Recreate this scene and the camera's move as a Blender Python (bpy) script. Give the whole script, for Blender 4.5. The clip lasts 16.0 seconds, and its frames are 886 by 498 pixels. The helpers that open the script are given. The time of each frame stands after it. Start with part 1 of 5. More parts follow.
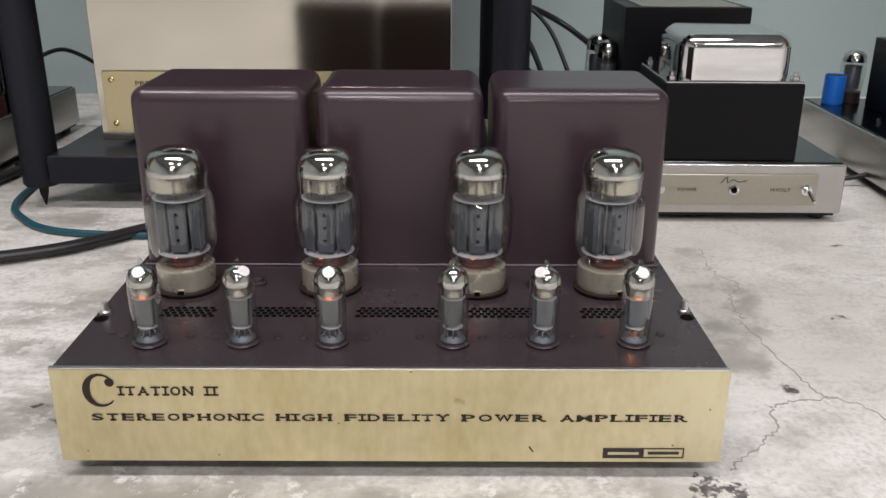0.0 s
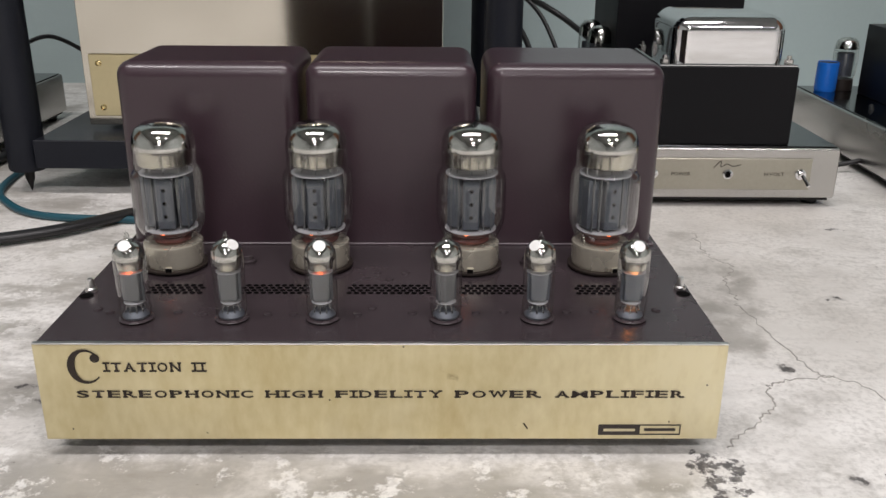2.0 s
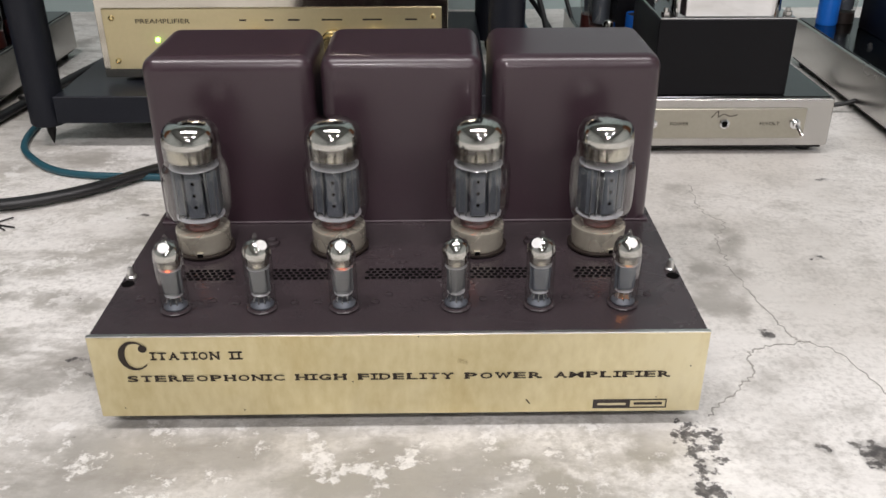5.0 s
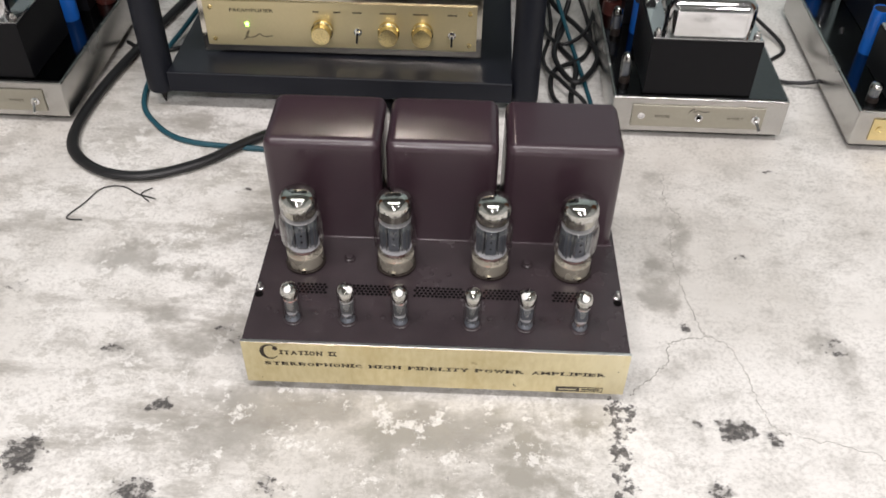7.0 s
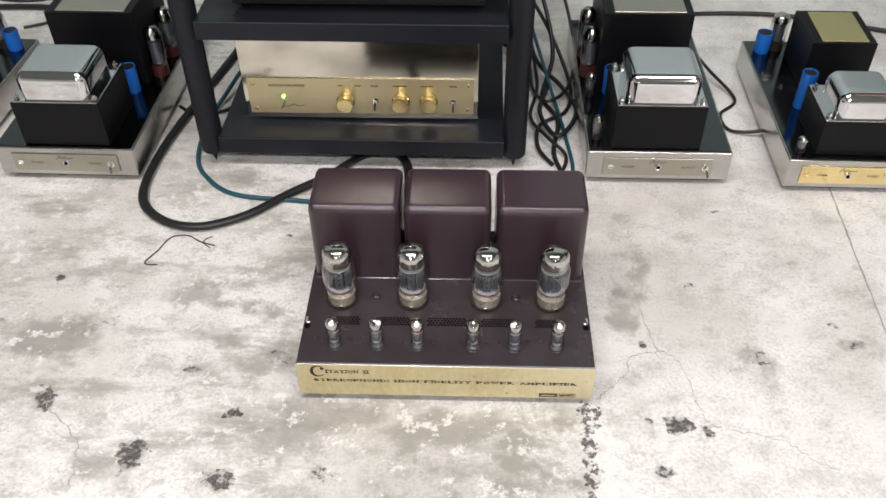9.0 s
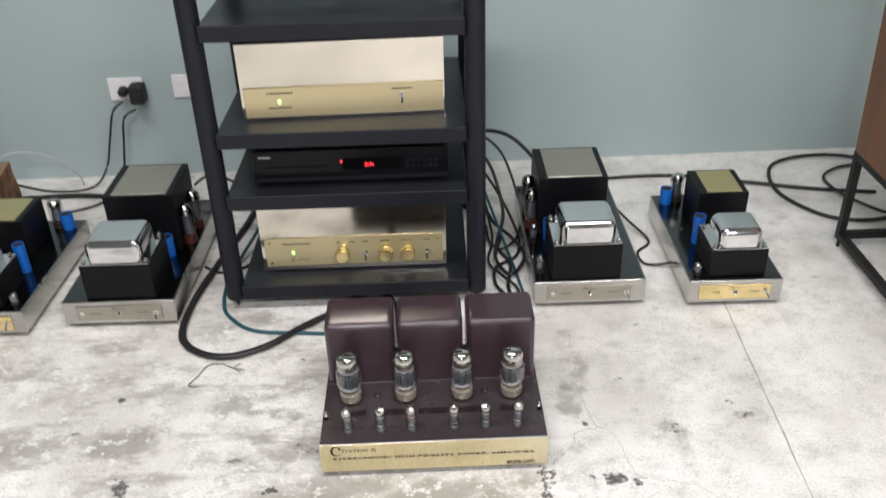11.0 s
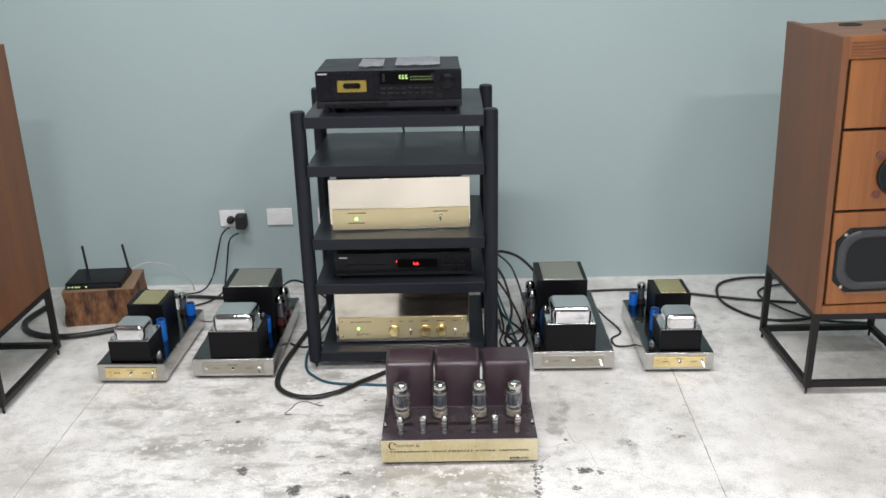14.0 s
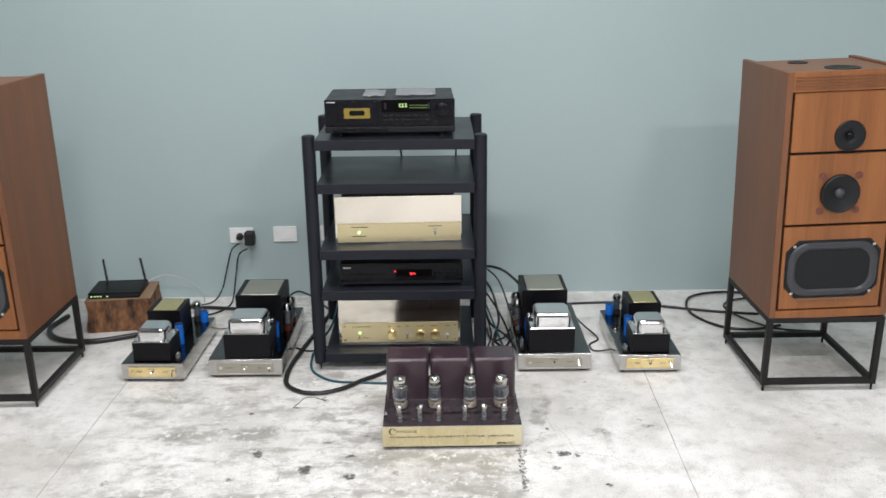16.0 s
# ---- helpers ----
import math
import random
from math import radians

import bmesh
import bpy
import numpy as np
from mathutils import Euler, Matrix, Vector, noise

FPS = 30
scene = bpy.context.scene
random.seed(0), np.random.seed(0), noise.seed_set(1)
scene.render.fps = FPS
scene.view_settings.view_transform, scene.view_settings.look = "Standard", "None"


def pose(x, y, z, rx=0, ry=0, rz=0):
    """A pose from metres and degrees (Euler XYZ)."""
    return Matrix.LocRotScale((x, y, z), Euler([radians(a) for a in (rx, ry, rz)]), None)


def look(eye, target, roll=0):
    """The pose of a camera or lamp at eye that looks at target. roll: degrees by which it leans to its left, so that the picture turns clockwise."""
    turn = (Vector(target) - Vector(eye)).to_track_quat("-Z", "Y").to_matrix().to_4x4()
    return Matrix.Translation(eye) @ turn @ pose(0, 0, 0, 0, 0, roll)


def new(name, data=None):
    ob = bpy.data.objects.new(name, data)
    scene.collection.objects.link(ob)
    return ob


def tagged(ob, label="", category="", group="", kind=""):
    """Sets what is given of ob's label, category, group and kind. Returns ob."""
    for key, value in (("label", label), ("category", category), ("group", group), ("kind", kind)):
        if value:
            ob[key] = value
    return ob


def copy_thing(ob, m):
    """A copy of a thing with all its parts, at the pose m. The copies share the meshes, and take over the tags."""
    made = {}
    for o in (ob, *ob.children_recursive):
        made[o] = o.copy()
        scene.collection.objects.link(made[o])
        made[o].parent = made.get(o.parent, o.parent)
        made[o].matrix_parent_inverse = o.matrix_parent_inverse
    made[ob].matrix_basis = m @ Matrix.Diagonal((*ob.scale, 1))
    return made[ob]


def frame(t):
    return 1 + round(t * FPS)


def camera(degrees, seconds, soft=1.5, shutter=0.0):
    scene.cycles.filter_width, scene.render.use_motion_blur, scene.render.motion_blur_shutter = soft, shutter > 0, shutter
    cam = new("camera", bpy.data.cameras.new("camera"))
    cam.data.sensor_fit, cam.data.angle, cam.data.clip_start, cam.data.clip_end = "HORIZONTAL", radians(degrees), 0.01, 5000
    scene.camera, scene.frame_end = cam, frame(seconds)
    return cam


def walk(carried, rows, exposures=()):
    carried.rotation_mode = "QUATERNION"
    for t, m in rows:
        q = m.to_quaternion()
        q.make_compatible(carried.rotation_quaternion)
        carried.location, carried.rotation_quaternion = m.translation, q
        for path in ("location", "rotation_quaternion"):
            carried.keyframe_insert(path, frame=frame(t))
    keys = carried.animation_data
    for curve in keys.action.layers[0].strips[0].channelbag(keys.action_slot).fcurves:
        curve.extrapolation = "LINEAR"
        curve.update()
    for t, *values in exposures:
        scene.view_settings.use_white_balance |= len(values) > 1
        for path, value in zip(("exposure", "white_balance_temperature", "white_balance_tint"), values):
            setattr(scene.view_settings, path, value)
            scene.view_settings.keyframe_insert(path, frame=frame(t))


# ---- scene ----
cam = camera(53.5, 16.0, shutter=0.5)
U = 0.89  # metres to one unit of the plan below
PATH = [
    (0, (0.0373, -0.5235, 0.3678), (0.0277, 1.5819, -0.4177), 0.33),
    (0.5, (0.0400, -0.5244, 0.3658), (0.0420, 1.5808, -0.4205), 0.60),
    (1, (0.0387, -0.5225, 0.3574), (0.0569, 1.5815, -0.4314), 1.00),
    (1.5, (0.0370, -0.5187, 0.3492), (0.0533, 1.5845, -0.4422), 0.68),
    (2, (0.0359, -0.5191, 0.3483), (0.0502, 1.5845, -0.4418), 0.50),
    (2.5, (0.0353, -0.5226, 0.3505), (0.0334, 1.5823, -0.4364), 0.59),
    (3, (0.0346, -0.5254, 0.3527), (0.0089, 1.5678, -0.4644), 0.59),
    (3.2, (0.0336, -0.5234, 0.3507), (0.0136, 1.5681, -0.4711), 0.49),
    (5.3, (0.0303, -0.5474, 0.4852), (0.0353, 1.3972, -0.6410), -0.25),
    (5.5, (0.0273, -0.5524, 0.5232), (0.0279, 1.3579, -0.6602), -0.45),
    (6, (0.0337, -0.5785, 0.6503), (0.0343, 1.2757, -0.6192), -0.43),
    (6.5, (0.0315, -0.6296, 0.7471), (-0.0176, 1.1276, -0.6528), -0.77),
    (7, (0.0357, -0.6787, 0.8646), (-0.0321, 0.9787, -0.6513), 0.81),
    (7.5, (0.0443, -0.7118, 0.9424), (-0.0079, 0.9445, -0.5754), -0.24),
    (8, (0.0465, -0.7604, 1.0183), (-0.0054, 0.8594, -0.5384), 0.03),
    (8.5, (0.0462, -0.8147, 1.0723), (-0.0306, 0.8411, -0.4450), -0.54),
    (8.7, (0.0452, -0.8307, 1.0903), (-0.0417, 0.8162, -0.4361), -0.64),
    (10.8, (0.0237, -1.2548, 1.3103), (0.0328, 0.6370, 0.0974), -1.58),
    (11, (0.0257, -1.3018, 1.3203), (0.0326, 0.6213, 0.1577), -1.78),
    (11.5, (0.0710, -1.4279, 1.3567), (-0.0250, 0.5683, 0.3291), -5.92),
    (12, (0.0314, -1.5346, 1.3862), (-0.0495, 0.4560, 0.3464), -3.30),
    (12.5, (-0.0278, -1.7215, 1.4148), (-0.0124, 0.3395, 0.5194), -3.00),
    (13, (-0.0489, -1.8989, 1.4361), (-0.1135, 0.1511, 0.5178), -2.15),
    (13.5, (-0.0299, -2.0464, 1.4637), (-0.0531, 0.0336, 0.6135), -0.65),
    (14, (0.0015, -2.2158, 1.4890), (-0.0343, -0.1053, 0.7180), -1.21),
    (14.5, (-0.0074, -2.3311, 1.5232), (0.0024, -0.2069, 0.7901), -0.81),
    (15, (-0.0064, -2.3888, 1.5255), (0.0366, -0.2599, 0.8074), -1.16),
    (15.5, (-0.0180, -2.4689, 1.5293), (0.0270, -0.3307, 0.8394), -0.65),
    (16, (-0.0255, -2.5594, 1.5191), (-0.0245, -0.4202, 0.8309), -0.61),
]
walk(cam, [(t, look(Vector(eye) * U, Vector(target) * U, roll)) for t, eye, target, roll in PATH],
     [(0.0, -0.02, 6700, 10.5), (3.2, -0.01, 6700, 10.5), (5.5, 0.10, 6720, 10.2), (7.0, 0.17, 6750, 10.0), (9.0, 0.21, 6730, 9.5), (12.0, 0.26, 6520, 8.2), (16.0, 0.30, 6380, 7.2)])

# ---- world and lamps ----
world = bpy.data.worlds.new("world")
scene.world = world
world.use_nodes = True
world.node_tree.nodes["Background"].inputs[0].default_value = (0.75, 0.85, 0.9, 1)
world.node_tree.nodes["Background"].inputs[1].default_value = 0.02


def ceiling_area_light(x, y, watts, sx=1.2, sy=0.3):
    lamp = bpy.data.lights.new("ceiling_area_light", "AREA")
    lamp.shape, lamp.size, lamp.size_y, lamp.energy, lamp.color = "RECTANGLE", sx, sy, watts, (1.0, 0.965, 1.0)
    ob = new("ceiling_area_light", lamp)
    ob.matrix_world = pose(x * U, y * U, 3.27 * U)
    return ob


ceiling_area_light(0.25, -0.55, 42, 2.0, 0.5)
ceiling_area_light(-1.3, -0.5, 21, 0.5, 0.2)
for lx in (-0.35, 1.95):
    ceiling_area_light(lx, -3.0, 48, 0.5, 0.2)
# added unseen lights: brighten the rear floor that the polished faces mirror
for ly in (-6.5, -10.5):
    ceiling_area_light(0.3, ly, 62, 1.4, 0.5)


# ---- materials ----
def surf(name, a, b=None, rough=0.5, metal=0.0, scale=6.0, fine=90.0, bump=0.05, stretch=(1, 1, 1), mix=0.5, coat=0.0, rough_var=0.12, spec=0.5):
    """A surface with colour variation at two scales, uneven gloss and a fine relief."""
    m = bpy.data.materials.new(name)
    m.use_nodes = True
    nt = m.node_tree
    n, l = nt.nodes, nt.links
    p = n["Principled BSDF"]
    b = b or tuple(c * 0.8 for c in a)
    tc, mp = n.new("ShaderNodeTexCoord"), n.new("ShaderNodeMapping")
    mp.inputs["Scale"].default_value = stretch
    l.new(tc.outputs["Object"], mp.inputs["Vector"])
    big, small = n.new("ShaderNodeTexNoise"), n.new("ShaderNodeTexNoise")
    big.inputs["Scale"].default_value, big.inputs["Detail"].default_value = scale, 5
    small.inputs["Scale"].default_value, small.inputs["Detail"].default_value = fine, 3
    for t in (big, small):
        l.new(mp.outputs["Vector"], t.inputs["Vector"])
    add = n.new("ShaderNodeMix")
    add.inputs["Factor"].default_value = 0.35
    l.new(big.outputs["Fac"], add.inputs["A"])
    l.new(small.outputs["Fac"], add.inputs["B"])
    ramp = n.new("ShaderNodeMapRange")
    ramp.inputs["From Min"].default_value, ramp.inputs["From Max"].default_value = 0.5 - mix * 0.5, 0.5 + mix * 0.5
    l.new(add.outputs["Result"], ramp.inputs["Value"])
    col = n.new("ShaderNodeMix")
    col.data_type = "RGBA"
    col.inputs["A"].default_value, col.inputs["B"].default_value = (*b, 1), (*a, 1)
    l.new(ramp.outputs["Result"], col.inputs["Factor"])
    l.new(col.outputs["Result"], p.inputs["Base Color"])
    rr = n.new("ShaderNodeMapRange")
    rr.inputs["To Min"].default_value, rr.inputs["To Max"].default_value = max(0.02, rough - rough_var), min(1, rough + rough_var)
    l.new(big.outputs["Fac"], rr.inputs["Value"])
    l.new(rr.outputs["Result"], p.inputs["Roughness"])
    p.inputs["Metallic"].default_value = metal
    p.inputs["Coat Weight"].default_value = coat
    p.inputs["Coat Roughness"].default_value = 0.12
    p.inputs["Specular IOR Level"].default_value = spec
    if bump:
        bp = n.new("ShaderNodeBump")
        bp.inputs["Strength"].default_value, bp.inputs["Distance"].default_value = bump, 0.002
        l.new(small.outputs["Fac"], bp.inputs["Height"])
        l.new(bp.outputs["Normal"], p.inputs["Normal"])
    return m


def glow(name, colour, strength):
    m = bpy.data.materials.new(name)
    m.use_nodes = True
    p = m.node_tree.nodes["Principled BSDF"]
    p.inputs["Base Color"].default_value = (*colour, 1)
    p.inputs["Emission Color"].default_value = (*colour, 1)
    p.inputs["Emission Strength"].default_value = strength
    return m


def clear_glass(name, tint=(0.96, 0.97, 0.96)):
    m = bpy.data.materials.new(name)
    m.use_nodes = True
    nt = m.node_tree
    n, l = nt.nodes, nt.links
    out = n["Material Output"]
    face, power, rng_, gloss, clear, mix = (n.new("ShaderNode" + k) for k in ("LayerWeight", "Math", "MapRange", "BsdfGlossy", "BsdfTransparent", "MixShader"))
    power.operation = "POWER"
    power.inputs[1].default_value = 2.2
    rng_.inputs["To Min"].default_value, rng_.inputs["To Max"].default_value = 0.10, 0.80
    gloss.inputs["Roughness"].default_value = 0.02
    clear.inputs["Color"].default_value = (*tint, 1)
    l.new(face.outputs["Facing"], power.inputs[0])
    l.new(power.outputs[0], rng_.inputs["Value"])
    l.new(rng_.outputs["Result"], mix.inputs[0])
    l.new(clear.outputs[0], mix.inputs[1])
    l.new(gloss.outputs[0], mix.inputs[2])
    l.new(mix.outputs[0], out.inputs["Surface"])
    return m


def aged_panel():
    """Gold anodised aluminium: pale rubbed areas, yellower patches, brown freckles and a fine vertical grain."""
    m = surf("aged_gold_anodised", (0.76, 0.68, 0.44), (0.60, 0.51, 0.28), rough=0.33, metal=0.5, scale=9, fine=150, bump=0.03, stretch=(1.0, 1, 0.5), mix=0.26)
    n, l = m.node_tree.nodes, m.node_tree.links
    p = n["Principled BSDF"]
    was = p.inputs["Base Color"].links[0].from_socket
    tc = n.new("ShaderNodeTexCoord")
    for scale, squash, lo, hi, colour, most in ((3.5, (1, 1, 0.6), 0.50, 0.68, (0.80, 0.76, 0.60), 0.65), (22, (1, 1, 0.25), 0.58, 0.72, (0.50, 0.38, 0.16), 0.45), (60, (1, 1, 1), 0.66, 0.74, (0.22, 0.14, 0.06), 0.7)):
        mp, q, ramp, mul, mix = (n.new("ShaderNode" + k) for k in ("Mapping", "TexNoise", "MapRange", "Math", "Mix"))
        mp.inputs["Scale"].default_value = squash
        mp.inputs["Location"].default_value = (scale, 0.3, scale * 0.7)
        q.inputs["Scale"].default_value, q.inputs["Detail"].default_value, q.inputs["Roughness"].default_value = scale, 6, 0.65
        ramp.inputs["From Min"].default_value, ramp.inputs["From Max"].default_value = lo, hi
        mul.operation, mix.data_type = "MULTIPLY", "RGBA"
        mul.inputs[1].default_value = most
        mix.inputs["B"].default_value = (*colour, 1)
        l.new(tc.outputs["Object"], mp.inputs["Vector"])
        l.new(mp.outputs["Vector"], q.inputs["Vector"])
        l.new(q.outputs["Fac"], ramp.inputs["Value"])
        l.new(ramp.outputs["Result"], mul.inputs[0])
        l.new(mul.outputs[0], mix.inputs["Factor"])
        l.new(was, mix.inputs["A"])
        was = mix.outputs["Result"]
    l.new(was, p.inputs["Base Color"])
    return m


M_WALL = surf("wall_paint", (0.405, 0.495, 0.495), (0.355, 0.445, 0.445), rough=0.6, scale=1.3, fine=160, bump=0.06, mix=0.7)
M_ROOM = surf("room_paint", (0.55, 0.58, 0.57), (0.5, 0.53, 0.52), rough=0.7, scale=1.0, fine=120)
M_CEIL = surf("ceiling_paint", (0.22, 0.225, 0.22), (0.19, 0.195, 0.19), rough=0.8, scale=1.0, fine=100)
M_COVER = surf("maroon_enamel", (0.046, 0.026, 0.034), (0.037, 0.021, 0.028), rough=0.31, scale=9, fine=500, bump=0.06, coat=0.22, rough_var=0.05)
M_CHASSIS = surf("dark_maroon_enamel", (0.052, 0.039, 0.043), (0.030, 0.023, 0.026), rough=0.26, scale=18, fine=600, bump=0.05, rough_var=0.06)
M_BRASS = aged_panel()
M_BARE = surf("bare_aluminium_edge", (0.75, 0.74, 0.72), rough=0.3, metal=1.0, scale=30)
M_INK = surf("dark_brown_ink", (0.022, 0.013, 0.008), rough=0.5, bump=0.0)
M_INKBOX = surf("black_badge", (0.03, 0.022, 0.02), rough=0.45, bump=0.0)
M_CREAM = surf("cream_badge_ink", (0.62, 0.55, 0.36), rough=0.5, bump=0.0)
M_HOLE = surf("hole_black", (0.004, 0.0035, 0.0035), rough=0.9, bump=0.0, spec=0.05)
M_GLASS = clear_glass("tube_glass")
M_GETTER = surf("getter_mirror", (0.78, 0.765, 0.74), (0.50, 0.475, 0.45), rough=0.05, metal=1.0, scale=40, bump=0.0, rough_var=0.05)
M_GETTER2 = surf("getter_skirt", (0.70, 0.66, 0.56), (0.54, 0.50, 0.42), rough=0.22, metal=1.0, scale=60, bump=0.0)
M_BASE = surf("tube_base_metal", (0.66, 0.62, 0.52), (0.50, 0.47, 0.38), rough=0.27, metal=0.65, scale=30, fine=300, bump=0.03)
M_BAKE = surf("brown_bakelite", (0.02, 0.013, 0.01), rough=0.5)
M_PLATE = surf("blackened_anode", (0.13, 0.145, 0.17), (0.075, 0.083, 0.10), rough=0.5, metal=0.4, scale=60, fine=400)
M_PLATE2 = surf("grey_anode", (0.16, 0.165, 0.175), (0.11, 0.115, 0.12), rough=0.45, metal=0.5, scale=70, fine=400)
M_MICA = surf("mica_disc", (0.50, 0.50, 0.51), (0.28, 0.28, 0.30), rough=0.5, scale=60)
M_DOT = surf("white_enamel_paint", (0.86, 0.86, 0.84), rough=0.35, scale=300, bump=0.0)
M_WIRE = surf("nickel_wire", (0.6, 0.6, 0.6), rough=0.25, metal=1.0, bump=0.0)
M_COPPER = surf("copper_red_stem", (0.17, 0.055, 0.038), (0.09, 0.028, 0.020), rough=0.4, scale=200)
M_REDBASE = surf("dark_red_tube_base", (0.09, 0.022, 0.016), (0.05, 0.012, 0.01), rough=0.35, scale=80)
M_HEAT = glow("heater_glow", (1.0, 0.13, 0.025), 30.0)
M_HEATP = glow("dull_heater_glow", (1.0, 0.16, 0.03), 9.0)
M_HEATB = glow("heater_spot_glow", (1.0, 0.30, 0.05), 20.0)
M_RACK = surf("black_powder_coat", (0.012, 0.014, 0.020), (0.008, 0.009, 0.014), rough=0.48, scale=10, fine=500, bump=0.12, spec=0.28)
M_SHELF = surf("black_shelf_board", (0.016, 0.018, 0.024), (0.010, 0.011, 0.015), rough=0.33, scale=6, fine=350, bump=0.06, spec=0.32)
M_RUBBER = surf("black_rubber", (0.012, 0.012, 0.012), rough=0.6, scale=20)
M_MIRROR = surf("polished_steel", (0.72, 0.68, 0.60), (0.68, 0.64, 0.56), rough=0.11, metal=1.0, scale=5, fine=60, bump=0.0, rough_var=0.03)
M_CHROME = surf("chrome", (0.82, 0.82, 0.83), (0.76, 0.76, 0.77), rough=0.06, metal=1.0, scale=12, fine=90, bump=0.0, rough_var=0.04)
# polished metal with the dark surroundings it mirrors put into the base colour
M_DARKREFLECT = surf("polished_deck_dark_reflection", (0.15, 0.155, 0.16), (0.10, 0.105, 0.11), rough=0.13, metal=1.0, scale=9, fine=120, bump=0.0, rough_var=0.05)
M_STEEL = surf("satin_stainless", (0.56, 0.55, 0.53), (0.48, 0.47, 0.45), rough=0.24, metal=1.0, scale=6, fine=220, bump=0.015, stretch=(0.2, 1, 1))
M_NICKEL = surf("engraved_nickel_plate", (0.46, 0.44, 0.37), (0.38, 0.36, 0.30), rough=0.32, metal=0.8, scale=8, fine=240, bump=0.02)
M_GOLD = surf("gold_plate", (0.92, 0.76, 0.40), (0.82, 0.66, 0.33), rough=0.22, metal=1.0, scale=9, fine=200, bump=0.01)
M_PALEGOLD = surf("pale_gold_plate", (0.74, 0.64, 0.39), (0.66, 0.57, 0.34), rough=0.34, metal=0.65, scale=8, fine=220, bump=0.01)
M_BLACKBOX = surf("black_lacquered_steel", (0.006, 0.006, 0.0075), (0.004, 0.004, 0.005), rough=0.36, scale=7, fine=400, bump=0.05, spec=0.16)
M_BLACKGLOSS = surf("black_gloss_plastic", (0.005, 0.005, 0.008), rough=0.24, scale=12, fine=200, bump=0.02, spec=0.2)
M_DECKTOP = surf("dark_grey_metal_lid", (0.013, 0.013, 0.017), rough=0.42, scale=10, fine=400, spec=0.28)
M_BLUE = surf("blue_capacitor_sleeve", (0.012, 0.16, 0.62), (0.009, 0.11, 0.48), rough=0.22, scale=25)
M_WHITE = surf("white_plastic", (0.92, 0.92, 0.91), rough=0.35, scale=20, bump=0.02)
M_PAPER = surf("grey_paper_sheet", (0.62, 0.64, 0.66), (0.42, 0.43, 0.45), rough=0.7, scale=40)
M_VENEER = surf("teak_veneer", (0.225, 0.090, 0.035), (0.098, 0.036, 0.015), rough=0.42, scale=3.0, fine=22, bump=0.04, stretch=(7, 7, 0.30), mix=0.48)
M_BAFFLE = surf("warm_teak_baffle", (0.31, 0.115, 0.032), (0.17, 0.058, 0.017), rough=0.42, scale=3.0, fine=22, bump=0.03, stretch=(6, 6, 0.35), mix=0.4)
M_PALEWOOD = surf("pale_teak_top", (0.25, 0.12, 0.06), (0.16, 0.075, 0.038), rough=0.45, scale=3.0, fine=24, bump=0.03, stretch=(0.5, 7, 7), mix=0.6)
M_IRON = surf("black_painted_iron", (0.014, 0.012, 0.012), (0.009, 0.008, 0.008), rough=0.5, scale=20, fine=200, bump=0.1, spec=0.28)
M_CONE = surf("black_cone", (0.010, 0.011, 0.013), (0.006, 0.007, 0.008), rough=0.45, scale=30, fine=300, spec=0.3)
M_SURROUND = surf("grey_rubber_surround", (0.045, 0.047, 0.053), (0.03, 0.031, 0.036), rough=0.38, scale=20)
M_BARK = surf("rough_wood_block", (0.27, 0.125, 0.055), (0.030, 0.013, 0.008), rough=0.8, scale=26, fine=90, bump=0.9, stretch=(1.2, 1.2, 0.45), mix=0.26)
M_BLOCKTOP = surf("sawn_wood_top", (0.30, 0.20, 0.12), (0.19, 0.12, 0.07), rough=0.7, scale=14, fine=90, bump=0.3)
M_CABLE = surf("black_cable", (0.012, 0.012, 0.013), rough=0.42, scale=60, bump=0.05)
M_BLUECABLE = surf("petrol_blue_cable", (0.012, 0.085, 0.115), (0.009, 0.06, 0.085), rough=0.45, scale=60)
M_GREY = surf("pale_grey_cable", (0.5, 0.5, 0.5), rough=0.5, scale=50)
M_GREEN = glow("green_led", (0.25, 1.0, 0.08), 12.0)
M_RED = glow("red_display", (1.0, 0.04, 0.05), 2.6)
M_AMBER = glow("amber_tape_window", (0.22, 0.16, 0.02), 0.10)
M_VFD = glow("pale_display_digits", (0.55, 0.8, 0.30), 0.45)
M_VFDDIM = glow("dim_display_segments", (0.12, 0.18, 0.06), 0.15)


# ---- building helpers ----
def box(bm, x0, x1, y0, y1, z0, z1, bevel=0.0, seg=2):
    r = bmesh.ops.create_cube(bm, size=1.0)
    vs = r["verts"]
    for v in vs:
        v.co = Vector((x0 + (v.co.x + 0.5) * (x1 - x0), y0 + (v.co.y + 0.5) * (y1 - y0), z0 + (v.co.z + 0.5) * (z1 - z0)))
    if bevel:
        es = list({e for v in vs for e in v.link_edges})
        bmesh.ops.bevel(bm, geom=es, offset=bevel, segments=seg, profile=0.5, affect="EDGES")
    return bm


